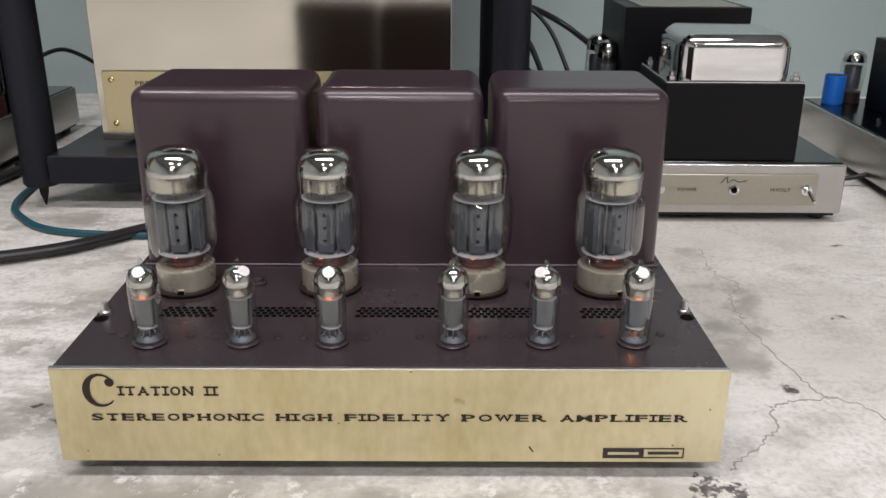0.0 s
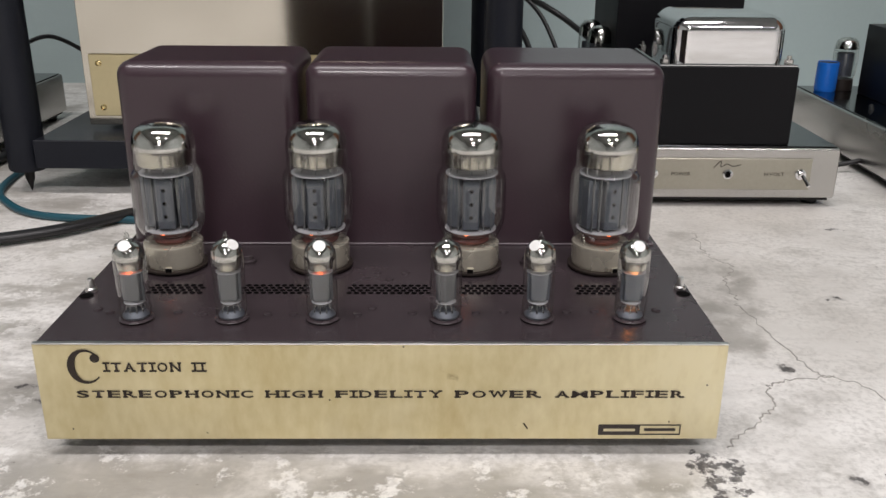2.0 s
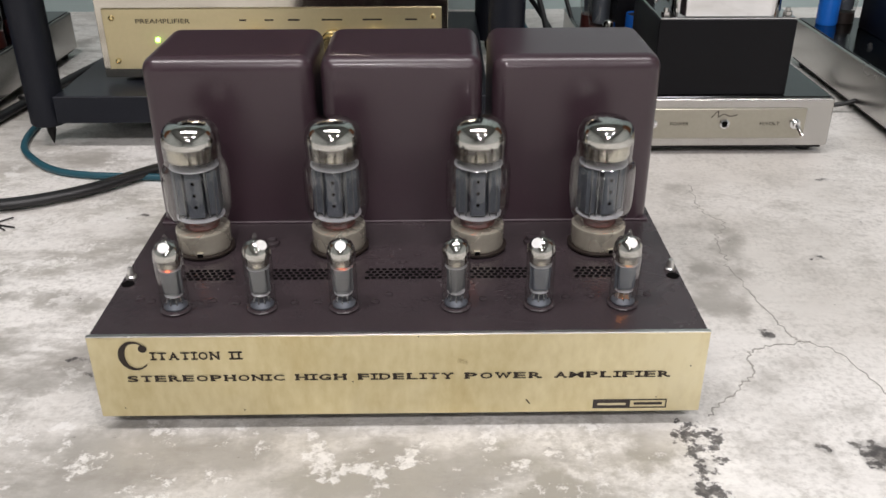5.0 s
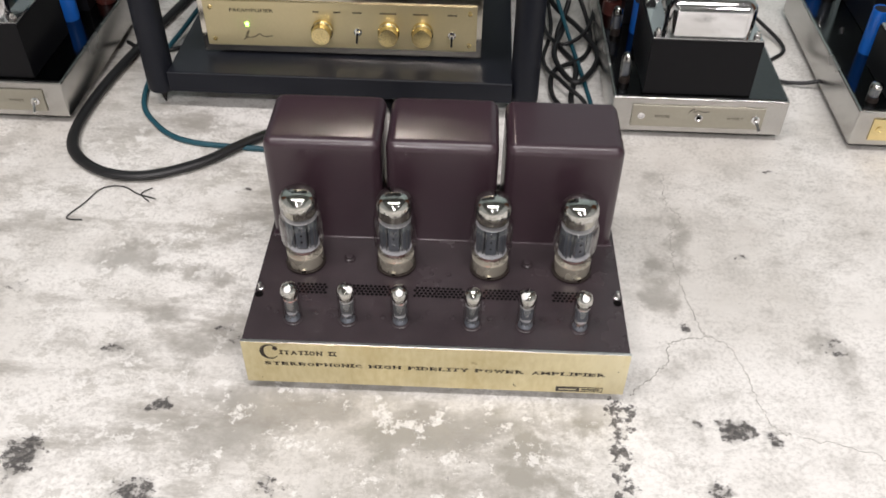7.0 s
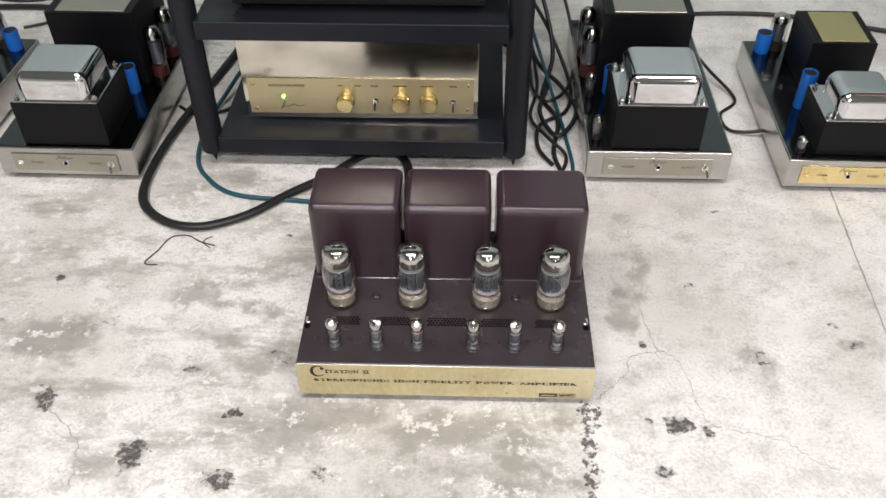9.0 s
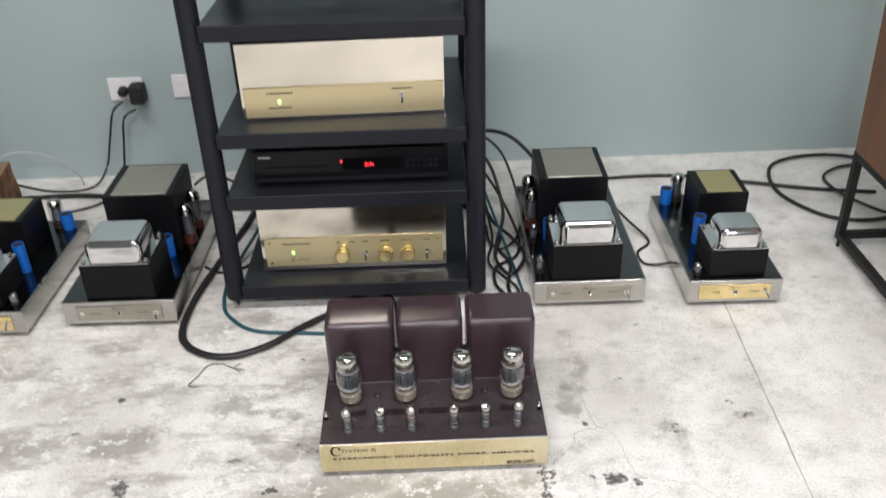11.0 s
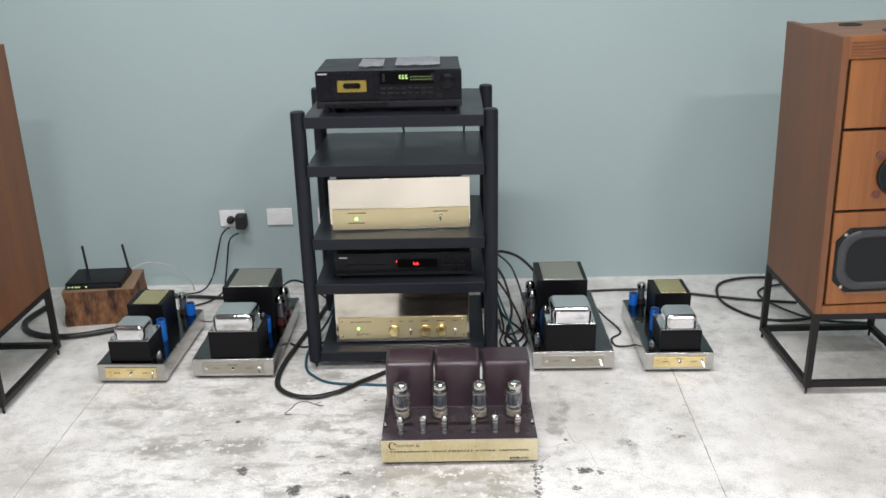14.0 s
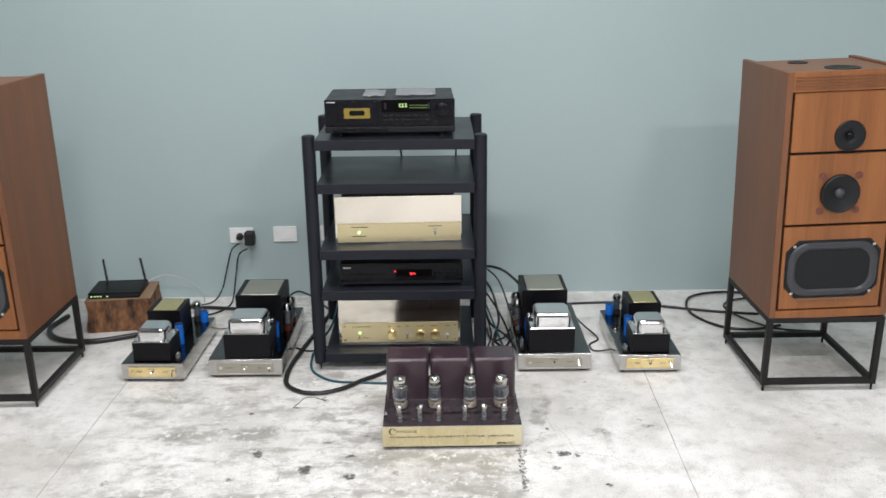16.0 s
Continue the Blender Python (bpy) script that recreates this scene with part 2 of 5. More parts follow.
def lathe(bm, prof, c=(0, 0, 0), seg=28, axis="z", close=True):
    """Turns a profile of (radius, height) round an axis."""
    rings = []
    for r, h in prof:
        ring = []
        for k in range(seg):
            a = 2 * math.pi * k / seg
            u, v = r * math.cos(a), r * math.sin(a)
            p = {"z": (u, v, h), "y": (u, h, v), "x": (h, u, v)}[axis]
            ring.append(bm.verts.new((c[0] + p[0], c[1] + p[1], c[2] + p[2])))
        rings.append(ring)
    for a, b in zip(rings, rings[1:]):
        for k in range(seg):
            bm.faces.new((a[k], a[(k + 1) % seg], b[(k + 1) % seg], b[k]))
    if close:
        bm.faces.new(rings[0][::-1])
        bm.faces.new(rings[-1])
    return bm


def rod(bm, p0, p1, r, seg=10):
    return sweep(bm, [p0, p1], r, seg, smooth=False)


def spline(pts, n=8):
    pts = [Vector(p) for p in pts]
    out = []
    for i in range(len(pts) - 1):
        p0, p1, p2, p3 = pts[max(i - 1, 0)], pts[i], pts[i + 1], pts[min(i + 2, len(pts) - 1)]
        for k in range(n):
            t = k / n
            out.append(0.5 * (2 * p1 + (p2 - p0) * t + (2 * p0 - 5 * p1 + 4 * p2 - p3) * t * t + (3 * p1 - p0 - 3 * p2 + p3) * t ** 3))
    out.append(pts[-1])
    return out


def sweep(bm, pts, r, seg=8, smooth=True, flat=1.0):
    """A round (or flattened) cord along a line of points."""
    pts = spline(pts) if smooth else [Vector(p) for p in pts]
    rings = []
    for i, p in enumerate(pts):
        d = (pts[min(i + 1, len(pts) - 1)] - pts[max(i - 1, 0)]).normalized()
        up = Vector((0, 0, 1)) if abs(d.z) < 0.9 else Vector((1, 0, 0))
        s = d.cross(up).normalized()
        w = s.cross(d)
        rings.append([bm.verts.new(p + s * (r * flat * math.cos(2 * math.pi * k / seg)) + w * (r * math.sin(2 * math.pi * k / seg))) for k in range(seg)])
    for a, b in zip(rings, rings[1:]):
        for k in range(seg):
            bm.faces.new((a[k], a[(k + 1) % seg], b[(k + 1) % seg], b[k]))
    bm.faces.new(rings[0][::-1])
    bm.faces.new(rings[-1])
    return bm


def bridge(bm, rings):
    for a, b in zip(rings, rings[1:]):
        n = len(a)
        for k in range(n):
            bm.faces.new((a[k], a[(k + 1) % n], b[(k + 1) % n], b[k]))


def weigh_normals(me, least):
    """Corner normals in which large flat faces outweigh the bevels beside them; edges sharper than the limit stay hard."""
    n_p, n_l = len(me.polygons), len(me.loops)
    fn, area = np.empty(n_p * 3, np.float32), np.empty(n_p, np.float32)
    me.polygons.foreach_get("normal", fn)
    me.polygons.foreach_get("area", area)
    fn = fn.reshape(-1, 3)
    lv = np.empty(n_l, np.int32)
    me.loops.foreach_get("vertex_index", lv)
    total = np.empty(n_p, np.int32)
    me.polygons.foreach_get("loop_total", total)
    lf = np.repeat(np.arange(n_p), total)
    order = np.argsort(lv, kind="stable")
    starts = np.searchsorted(lv[order], np.arange(len(me.vertices) + 1))
    out = np.zeros((n_l, 3), np.float32)
    most = int(np.diff(starts).max()) if n_l else 0
    rank = np.arange(n_l) - starts[lv[order]]
    table = np.full((len(me.vertices), most), -1, np.int32)
    table[lv[order], rank] = lf[order]
    for k in range(most):
        f = table[lv, k]
        ok = (f >= 0) & ((fn[lf] * fn[f]).sum(1) >= least)
        out += np.where(ok, area[f], 0.0)[:, None] * fn[f]
    size = np.linalg.norm(out, axis=1, keepdims=True)
    out = np.where(size > 1e-12, out / np.maximum(size, 1e-12), fn[lf])
    me.normals_split_custom_set(out.tolist())


def mesh_of(name, bm, material, angle=38):
    bmesh.ops.recalc_face_normals(bm, faces=bm.faces[:])
    bmesh.ops.scale(bm, vec=(U, U, U), verts=bm.verts[:])
    me = bpy.data.meshes.new(name)
    bm.to_mesh(me)
    bm.free()
    me.shade_smooth()
    weigh_normals(me, math.cos(radians(angle)))
    me.materials.append(material)
    return me


def part(name, bm, material, parent=None, label="", angle=38):
    ob = new(name, mesh_of(name, bm, material, angle))
    if parent:
        ob.parent = parent
    return tagged(ob, label)


def thing(name, label, category, x, y, z, rz=0.0, group="", kind=""):
    ob = new(name)
    ob.empty_display_size = 0.05
    ob.matrix_basis = pose(x * U, y * U, z * U, 0, 0, rz)
    return tagged(ob, label, category, group, kind)


def B():
    return bmesh.new()


def lettering(text, material, parent, x0, x1, y, z0, z1, name="lettering", lift=0.0006, bold=0.0):
    """Raised print of a text that fills x0..x1 and z0..z1 on a face that looks towards -y."""
    cu = bpy.data.curves.new(name, "FONT")
    cu.body, cu.resolution_u, cu.offset = text, 3, bold
    tmp = bpy.data.objects.new(name, cu)
    me = bpy.data.meshes.new_from_object(tmp)
    bpy.data.objects.remove(tmp)
    co = np.empty(len(me.vertices) * 3)
    me.vertices.foreach_get("co", co)
    co = co.reshape(-1, 3)
    lo, hi = co.min(0), co.max(0)
    for v in me.vertices:
        u, w = (v.co.x - lo[0]) / (hi[0] - lo[0]), (v.co.y - lo[1]) / (hi[1] - lo[1])
        v.co = Vector((x0 + u * (x1 - x0), y - lift, z0 + w * (z1 - z0))) * U
    me.materials.append(material)
    ob = new(name, me)
    ob.parent = parent
    return ob


SERIFS = {"T": ((0.25, 0.75, 0),), "E": ((-0.05, 0.3, 0), (-0.05, 0.3, 1)), "R": ((-0.05, 0.32, 0), (0.72, 1.05, 0), (-0.05, 0.3, 1)), "P": ((-0.05, 0.4, 0), (-0.05, 0.3, 1)),
          "H": ((-0.07, 0.3, 0), (0.7, 1.07, 0), (-0.07, 0.3, 1), (0.7, 1.07, 1)), "N": ((-0.07, 0.27, 0), (-0.07, 0.25, 1), (0.72, 1.07, 1)), "I": ((-1.2, 2.2, 0), (-1.2, 2.2, 1)),
          "F": ((-0.05, 0.45, 0), (-0.05, 0.3, 1)), "D": ((-0.06, 0.3, 0), (-0.06, 0.3, 1)), "L": ((-0.05, 0.4, 0), (-0.05, 0.45, 1)), "Y": ((0.28, 0.72, 0), (-0.05, 0.3, 1), (0.7, 1.05, 1)),
          "W": ((-0.04, 0.24, 1), (0.76, 1.04, 1)), "A": ((-0.06, 0.26, 0), (0.74, 1.06, 0)), "M": ((-0.05, 0.2, 0), (0.8, 1.05, 0))}


def wide_serif(text, material, parent, x0, x1, z0, z1):
    """A word in wide slab-serif capitals: letters of the built-in font, each stretched, with bars at the stems' ends."""
    widths = [0.42 if c in "I1" else (1.25 if c in "MW" else 1.0) for c in text]
    gap = 0.26
    k = (x1 - x0) / (sum(widths) + gap * (len(text) - 1))
    x = x0
    for c, w in zip(text, widths):
        a, b = x, x + w * k
        if c == "I":
            mid_, half = (a + b) / 2, 0.10 * k
            a2, b2 = mid_ - half, mid_ + half
        else:
            a2, b2 = a, b
        lettering(c, material, parent, a2, b2, 0, z0, z1, "letter", 0.0006, 0.022)
        bm = B()
        for s0, s1, top in SERIFS.get(c, ()):
            zz = z1 - 0.16 * (z1 - z0) if top else z0
            box(bm, a2 + s0 * (b2 - a2), a2 + s1 * (b2 - a2), -0.0006, 0.0, zz, zz + 0.16 * (z1 - z0))
        if bm.verts:
            part("serif", bm, material, parent)
        else:
            bm.free()
        x = b + gap * k


# ---- room ----
WY = 1.456  # the wall's face at x = 0
WTURN = 0.75
HI = 3.3


def slab(name, x0, x1, y0, y1, z0, z1, material, rz=0.0, label="", category=""):
    ob = part(name, box(B(), x0, x1, y0, y1, z0, z1), material, None, label)
    ob.matrix_basis = pose(0, 0, 0, 0, 0, rz)
    tagged(ob, label, category, "", "structure")
    return ob


def concrete_floor():
    """Worn pale concrete: broad grey clouds, flaked white residue, and stains at the places where the floor has them."""
    m = bpy.data.materials.new("worn_concrete")
    m.use_nodes = True
    nt = m.node_tree
    n, l = nt.nodes, nt.links
    p = n["Principled BSDF"]

    def math_(op, a, b=None, c=None):
        q = n.new("ShaderNodeMath")
        q.operation = op
        for k, v in enumerate((a, b, c)):
            if v is not None:
                if isinstance(v, (int, float)):
                    q.inputs[k].default_value = v
                else:
                    l.new(v, q.inputs[k])
        return q.outputs[0]

    def vec(op, a, b):
        q = n.new("ShaderNodeVectorMath")
        q.operation = op
        for k, v in enumerate((a, b)):
            if isinstance(v, tuple):
                q.inputs[k].default_value = v
            else:
                l.new(v, q.inputs[k])
        return q

    def ramp(v, a, b, lo=0.0, hi=1.0):
        q = n.new("ShaderNodeMapRange")
        q.interpolation_type = "SMOOTHSTEP"
        for k, w in zip(("From Min", "From Max", "To Min", "To Max"), (a, b, lo, hi)):
            q.inputs[k].default_value = w
        l.new(v, q.inputs["Value"])
        return q.outputs["Result"]

    tc = n.new("ShaderNodeTexCoord")
    plan = vec("MULTIPLY", tc.outputs["Object"], (1 / U, 1 / U, 0.0)).outputs[0]

    def cloud(scale, detail, rough=0.55, seed=0.0, squash=(1, 1, 1), out="Fac"):
        q = n.new("ShaderNodeTexNoise")
        q.inputs["Scale"].default_value, q.inputs["Detail"].default_value, q.inputs["Roughness"].default_value = scale, detail, rough
        v = vec("ADD", vec("MULTIPLY", plan, squash).outputs[0], (seed, seed * 1.7, 0)).outputs[0]
        l.new(v, q.inputs["Vector"])
        return q.outputs[out]

    warp = vec("MULTIPLY", vec("SUBTRACT", cloud(14, 4, 0.6, 3.1, (1, 1, 1), "Color"), (0.5, 0.5, 0.5)).outputs[0], (0.085, 0.085, 0.0)).outputs[0]
    bent = vec("ADD", plan, warp).outputs[0]
    ragged = cloud(85, 6, 0.72, 7.0)
    mid = cloud(13, 7, 0.65, 11.0)
    wide = cloud(2.6, 6, 0.6, 1.3)

    def field(spots):
        """The strongest of soft oval spots of (x, y, half width, half depth, weight)."""
        top = None
        for x, y, rx, ry, w in spots:
            d = vec("MULTIPLY", vec("SUBTRACT", bent, (x, y, 0)).outputs[0], (1 / rx, 1 / ry, 0))
            ln = n.new("ShaderNodeVectorMath")
            ln.operation = "LENGTH"
            l.new(d.outputs[0], ln.inputs[0])
            v = ramp(ln.outputs["Value"], 0.15, 1.35, w, 0.0)
            top = v if top is None else math_("MAXIMUM", top, v)
        return top

    dark_a = field(DARK_NEAR)
    dark_b = field(DARK_FAR)
    dark = math_("MAXIMUM", dark_a, dark_b)
    grey = field(GREY)
    # old grey patch in front of the amplifier, with a torn dark rim
    sep = n.new("ShaderNodeSeparateXYZ")
    l.new(bent, sep.inputs[0])
    bx, by = sep.outputs["X"], sep.outputs["Y"]
    inside = math_("MULTIPLY", math_("MULTIPLY", ramp(bx, -0.16, -0.06), ramp(bx, 0.205, 0.235, 1.0, 0.0)), ramp(by, -0.03, 0.02, 1.0, 0.0))
    inside = math_("MULTIPLY", inside, ramp(by, -0.75, -0.45))
    rim = math_("MULTIPLY", ramp(math_("ABSOLUTE", math_("SUBTRACT", bx, 0.224)), 0.004, 0.022, 1.0, 0.0), math_("MULTIPLY", ramp(by, -0.30, -0.22), ramp(by, 0.0, 0.03, 1.0, 0.0)))
    # the side left of the joint is far more worn than the side right of the crack
    left = math_("MULTIPLY", ramp(bx, 0.05, 0.42, 1.0, 0.0), ramp(bx, -1.45, -1.0))

    def blend(a, b, f):
        q = n.new("ShaderNodeMix")
        q.data_type = "RGBA"
        for k, v in (("A", a), ("B", b)):
            if isinstance(v, tuple):
                q.inputs[k].default_value = (*v, 1)
            else:
                l.new(v, q.inputs[k])
        l.new(f, q.inputs["Factor"])
        return q.outputs["Result"]

    base = blend((0.66, 0.637, 0.593), (0.88, 0.864, 0.826), ramp(wide, 0.36, 0.60))
    base = blend(base, (0.44, 0.425, 0.39), math_("MULTIPLY", ramp(mid, 0.49, 0.69), 0.48))
    streak = cloud(9, 7, 0.7, 21.0, (0.55, 1.25, 1))
    base = blend(base, (0.27, 0.25, 0.215), math_("MULTIPLY", math_("MULTIPLY", ramp(streak, 0.47, 0.65), left), 0.72))
    gm = ramp(math_("ADD", math_("MULTIPLY", grey, 0.9), math_("MULTIPLY", math_("SUBTRACT", mid, 0.5), 1.5)), 0.25, 0.75)
    base = blend(base, (0.27, 0.255, 0.225), math_("MULTIPLY", gm, 0.72))
    base = blend(base, (0.36, 0.345, 0.305), math_("MULTIPLY", inside, ramp(mid, 0.40, 0.56, 1.0, 0.12)))
    smear = ramp(cloud(34, 8, 0.75, 71.0, (0.7, 1.2, 1)), 0.50, 0.70)
    base = blend(base, (0.33, 0.315, 0.28), math_("MULTIPLY", math_("MULTIPLY", smear, ramp(cloud(3.3, 3, 0.5, 81.0), 0.40, 0.62)), 0.60))
    scuff = ramp(cloud(15, 10, 0.82, 91.0, (0.8, 1.1, 1)), 0.535, 0.575)
    base = blend(base, (0.40, 0.38, 0.335), math_("MULTIPLY", math_("MULTIPLY", scuff, math_("MAXIMUM", left, 0.25)), 0.50))
    flake = ramp(cloud(26, 8, 0.72, 33.0), 0.545, 0.60)
    area = ramp(cloud(4.2, 4, 0.6, 41.0), 0.42, 0.56)
    base = blend(base, (0.88, 0.868, 0.83), math_("MULTIPLY", math_("MULTIPLY", math_("MULTIPLY", flake, math_("MAXIMUM", area, math_("MULTIPLY", ramp(by, -0.02, 0.06, 0.9, 0.0), ramp(by, -0.5, -0.2)))), left), 0.85))
    dm = ramp(math_("ADD", dark, math_("MULTIPLY", math_("SUBTRACT", ragged, 0.5), 3.6)), 0.54, 0.86)
    halo = ramp(math_("ADD", dark, math_("MULTIPLY", math_("SUBTRACT", mid, 0.5), 1.2)), 0.25, 0.8)
    base = blend(base, (0.22, 0.21, 0.20), math_("MULTIPLY", halo, 0.45))
    base = blend(base, (0.040, 0.036, 0.037), math_("MULTIPLY", dm, 0.92))
    rm = ramp(math_("ADD", math_("MULTIPLY", rim, 0.62), math_("MULTIPLY", math_("SUBTRACT", ragged, 0.5), 2.6)), 0.50, 0.70)
    base = blend(base, (0.045, 0.040, 0.041), math_("MULTIPLY", rm, 0.92))
    grain = ramp(cloud(170, 5, 0.65, 61.0), 0.42, 0.66)
    base = blend(base, (0.36, 0.345, 0.31), math_("MULTIPLY", math_("MULTIPLY", grain, ramp(mid, 0.32, 0.54)), 0.42))
    pits = ramp(cloud(75, 5, 0.6, 51.0), 0.67, 0.72)
    base = blend(base, (0.16, 0.15, 0.14), math_("MULTIPLY", math_("MULTIPLY", pits, ramp(mid, 0.4, 0.6)), 0.7))
    l.new(base, p.inputs["Base Color"])
    l.new(ramp(mid, 0.3, 0.7, 0.28, 0.55), p.inputs["Roughness"])
    p.inputs["Specular IOR Level"].default_value = 0.5
    bp = n.new("ShaderNodeBump")
    bp.inputs["Strength"].default_value, bp.inputs["Distance"].default_value = 0.35, 0.0012
    l.new(math_("SUBTRACT", math_("ADD", ragged, flake), math_("MULTIPLY", dm, 0.8)), bp.inputs["Height"])
    l.new(bp.outputs["Normal"], p.inputs["Normal"])
    return m


# stains on the floor: x, y, half width, half depth, weight
DARK_NEAR = ((-0.473, -0.117, 0.034, 0.040, 1.0), (-0.328, -0.150, 0.035, 0.024, 0.9), (-0.341, -0.040, 0.022, 0.018, 0.95), (-0.640, -0.012, 0.026, 0.030, 0.9),
             (-0.415, 0.050, 0.020, 0.014, 0.8), (-0.586, 0.161, 0.026, 0.020, 0.55), (-0.720, 0.250, 0.014, 0.016, 0.95), (0.364, -0.041, 0.024, 0.018, 1.0),
             (0.402, -0.037, 0.016, 0.010, 0.85), (0.315, -0.041, 0.011, 0.009, 0.8), (0.330, -0.122, 0.022, 0.014, 0.9), (0.515, 0.102, 0.026, 0.024, 0.6),
             (0.690, 0.138, 0.030, 0.014, 0.75), (0.336, 0.129, 0.010, 0.013, 1.0), (0.340, 0.440, 0.018, 0.014, 0.35), (-0.281, 0.096, 0.014, 0.012, 0.75))
DARK_FAR = ((-0.699, -0.160, 0.026, 0.018, 0.75), (-0.790, 0.146, 0.022, 0.014, 0.7), (-0.952, 0.056, 0.018, 0.010, 0.55), (-1.080, -0.178, 0.040, 0.014, 0.6),
            (-0.320, 0.385, 0.012, 0.008, 0.7), (0.520, 0.475, 0.022, 0.007, 0.7), (0.432, 0.280, 0.012, 0.008, 0.7), (-0.180, -0.150, 0.016, 0.014, 0.7),
            (0.480, -0.215, 0.022, 0.016, 0.75), (0.646, 0.175, 0.010, 0.008, 0.7), (-0.245, 0.070, 0.030, 0.016, 0.5), (-0.38, -0.30, 0.05, 0.03, 0.7))
GREY = ((0.30, 0.21, 0.035, 0.09, 0.8), (0.345, 0.30, 0.03, 0.07, 0.7), (0.31, 0.43, 0.05, 0.05, 0.6), (0.44, 0.16, 0.05, 0.04, 0.5), (0.29, 0.06, 0.03, 0.05, 0.6), (-0.20, -0.030, 0.14, 0.045, 0.85), (0.02, -0.045, 0.12, 0.05, 0.9), (-0.36, 0.12, 0.06, 0.03, 0.7), (-0.450, 0.215, 0.085, 0.045, 0.9), (-0.328, 0.193, 0.050, 0.035, 0.8), (-0.664, 0.117, 0.110, 0.055, 0.95), (0.684, 0.140, 0.045, 0.030, 0.7),
        (0.320, 0.350, 0.030, 0.040, 0.45), (0.325, 0.235, 0.035, 0.060, 0.6), (-0.290, 0.060, 0.090, 0.050, 0.8), (0.515, 0.090, 0.050, 0.060, 0.6),
        (-0.50, -0.14, 0.10, 0.06, 0.7), (-0.62, 0.13, 0.10, 0.03, 0.6), (-0.24, -0.07, 0.10, 0.08, 0.75), (-0.40, 0.05, 0.07, 0.035, 0.6), (-0.9, 0.10, 0.10, 0.04, 0.5))
M_FLOOR = concrete_floor()
floor_ob = slab("floor", -4.2, 4.2, -14.0, 1.7, -0.1, 0.0, M_FLOOR, 0, "pale worn polished concrete floor with stains and cracks", "floor")
wall_n = slab("wall_north", -4.4, 4.4, WY, WY + 0.15, -0.1, HI, M_WALL, WTURN, "pale teal-grey painted plaster wall", "wall")
# out-of-view walls, added to enclose the light and fill reflections
slab("wall_west", -4.35, -4.2, -14.0, WY - 0.04, -0.1, HI, M_ROOM, 0, "unseen painted side wall added to close the room", "wall")
slab("wall_east", 4.2, 4.35, -14.0, WY - 0.04, -0.1, HI, M_ROOM, 0, "unseen painted side wall added to close the room", "wall")
slab("wall_south", -4.4, 4.4, -14.15, -14.0, -0.1, HI, M_ROOM, 0, "unseen painted rear wall added to close the room", "wall")
slab("ceiling", -4.4, 4.4, -14.15, WY + 0.2, HI, HI + 0.1, M_CEIL, 0, "plain pale ceiling", "ceiling")


# cracks and cut joints in the floor
M_CRACK = surf("crack_dirt", (0.46, 0.445, 0.41), (0.24, 0.23, 0.21), rough=0.9, scale=60, bump=0.0)


def crack(name, label, pts, width, wander, seed, n=10):
    """A thin ragged dirt-filled line that lies in the floor's surface."""
    r = random.Random(seed)
    pts = [(x, y, 0) for x, y in pts]
    line = spline(pts, n)
    bm = B()
    rows = []
    for i, p in enumerate(line):
        d = (line[min(i + 1, len(line) - 1)] - line[max(i - 1, 0)]).normalized()
        s_ = Vector((-d.y, d.x, 0))
        c = p + s_ * r.uniform(-wander, wander)
        w = width * r.uniform(0.35, 1.0) / 2
        rows.append([bm.verts.new((c + s_ * k * w) + Vector((0, 0, z))) for k, z in ((-1.6, -0.0003), (-1, 0.00045), (1, 0.00045), (1.6, -0.0003))])
    for a, b in zip(rows, rows[1:]):
        for k in range(3):
            bm.faces.new((a[k], a[k + 1], b[k + 1], b[k]))
    ob = part(name, bm, M_CRACK, None)
    return tagged(ob, label, "crack", "", "structure")


FINE = "fine dark crack running through the concrete floor"
crack("floor_crack", FINE, [(0.342, 0.468), (0.336, 0.40), (0.352, 0.36), (0.334, 0.32), (0.330, 0.27)], 0.0010, 0.0035, 1)
crack("floor_crack", FINE, [(0.326, 0.262), (0.334, 0.215), (0.342, 0.150), (0.350, 0.119)], 0.0012, 0.003, 2)
crack("floor_crack", FINE, [(0.362, 0.116), (0.325, 0.112), (0.300, 0.098), (0.293, 0.068), (0.268, 0.040), (0.241, 0.012)], 0.0015, 0.003, 3)
crack("floor_crack", FINE, [(0.350, 0.118), (0.378, 0.101), (0.394, 0.042), (0.406, -0.020), (0.428, -0.037)], 0.0010, 0.003, 4)
crack("floor_crack", FINE, [(0.440, -0.040), (0.516, -0.056), (0.545, -0.082), (0.585, -0.108)], 0.0008, 0.003, 5)
crack("floor_crack", FINE, [(-0.63, -0.03), (-0.56, -0.10), (-0.545, -0.18)], 0.0013, 0.004, 6)
crack("floor_joint", "straight dark joint line sawn in the floor", [(0.772, 0.95), (0.757, 0.53), (0.748, 0.28), (0.731, -0.27), (0.71, -1.0), (0.69, -1.8)], 0.0032, 0.0008, 7, 24)
crack("floor_joint", "straight dark joint line sawn in the floor", [(-1.245, 0.9), (-1.252, 0.48), (-1.263, -0.25), (-1.27, -1.0)], 0.0030, 0.001, 8, 24)

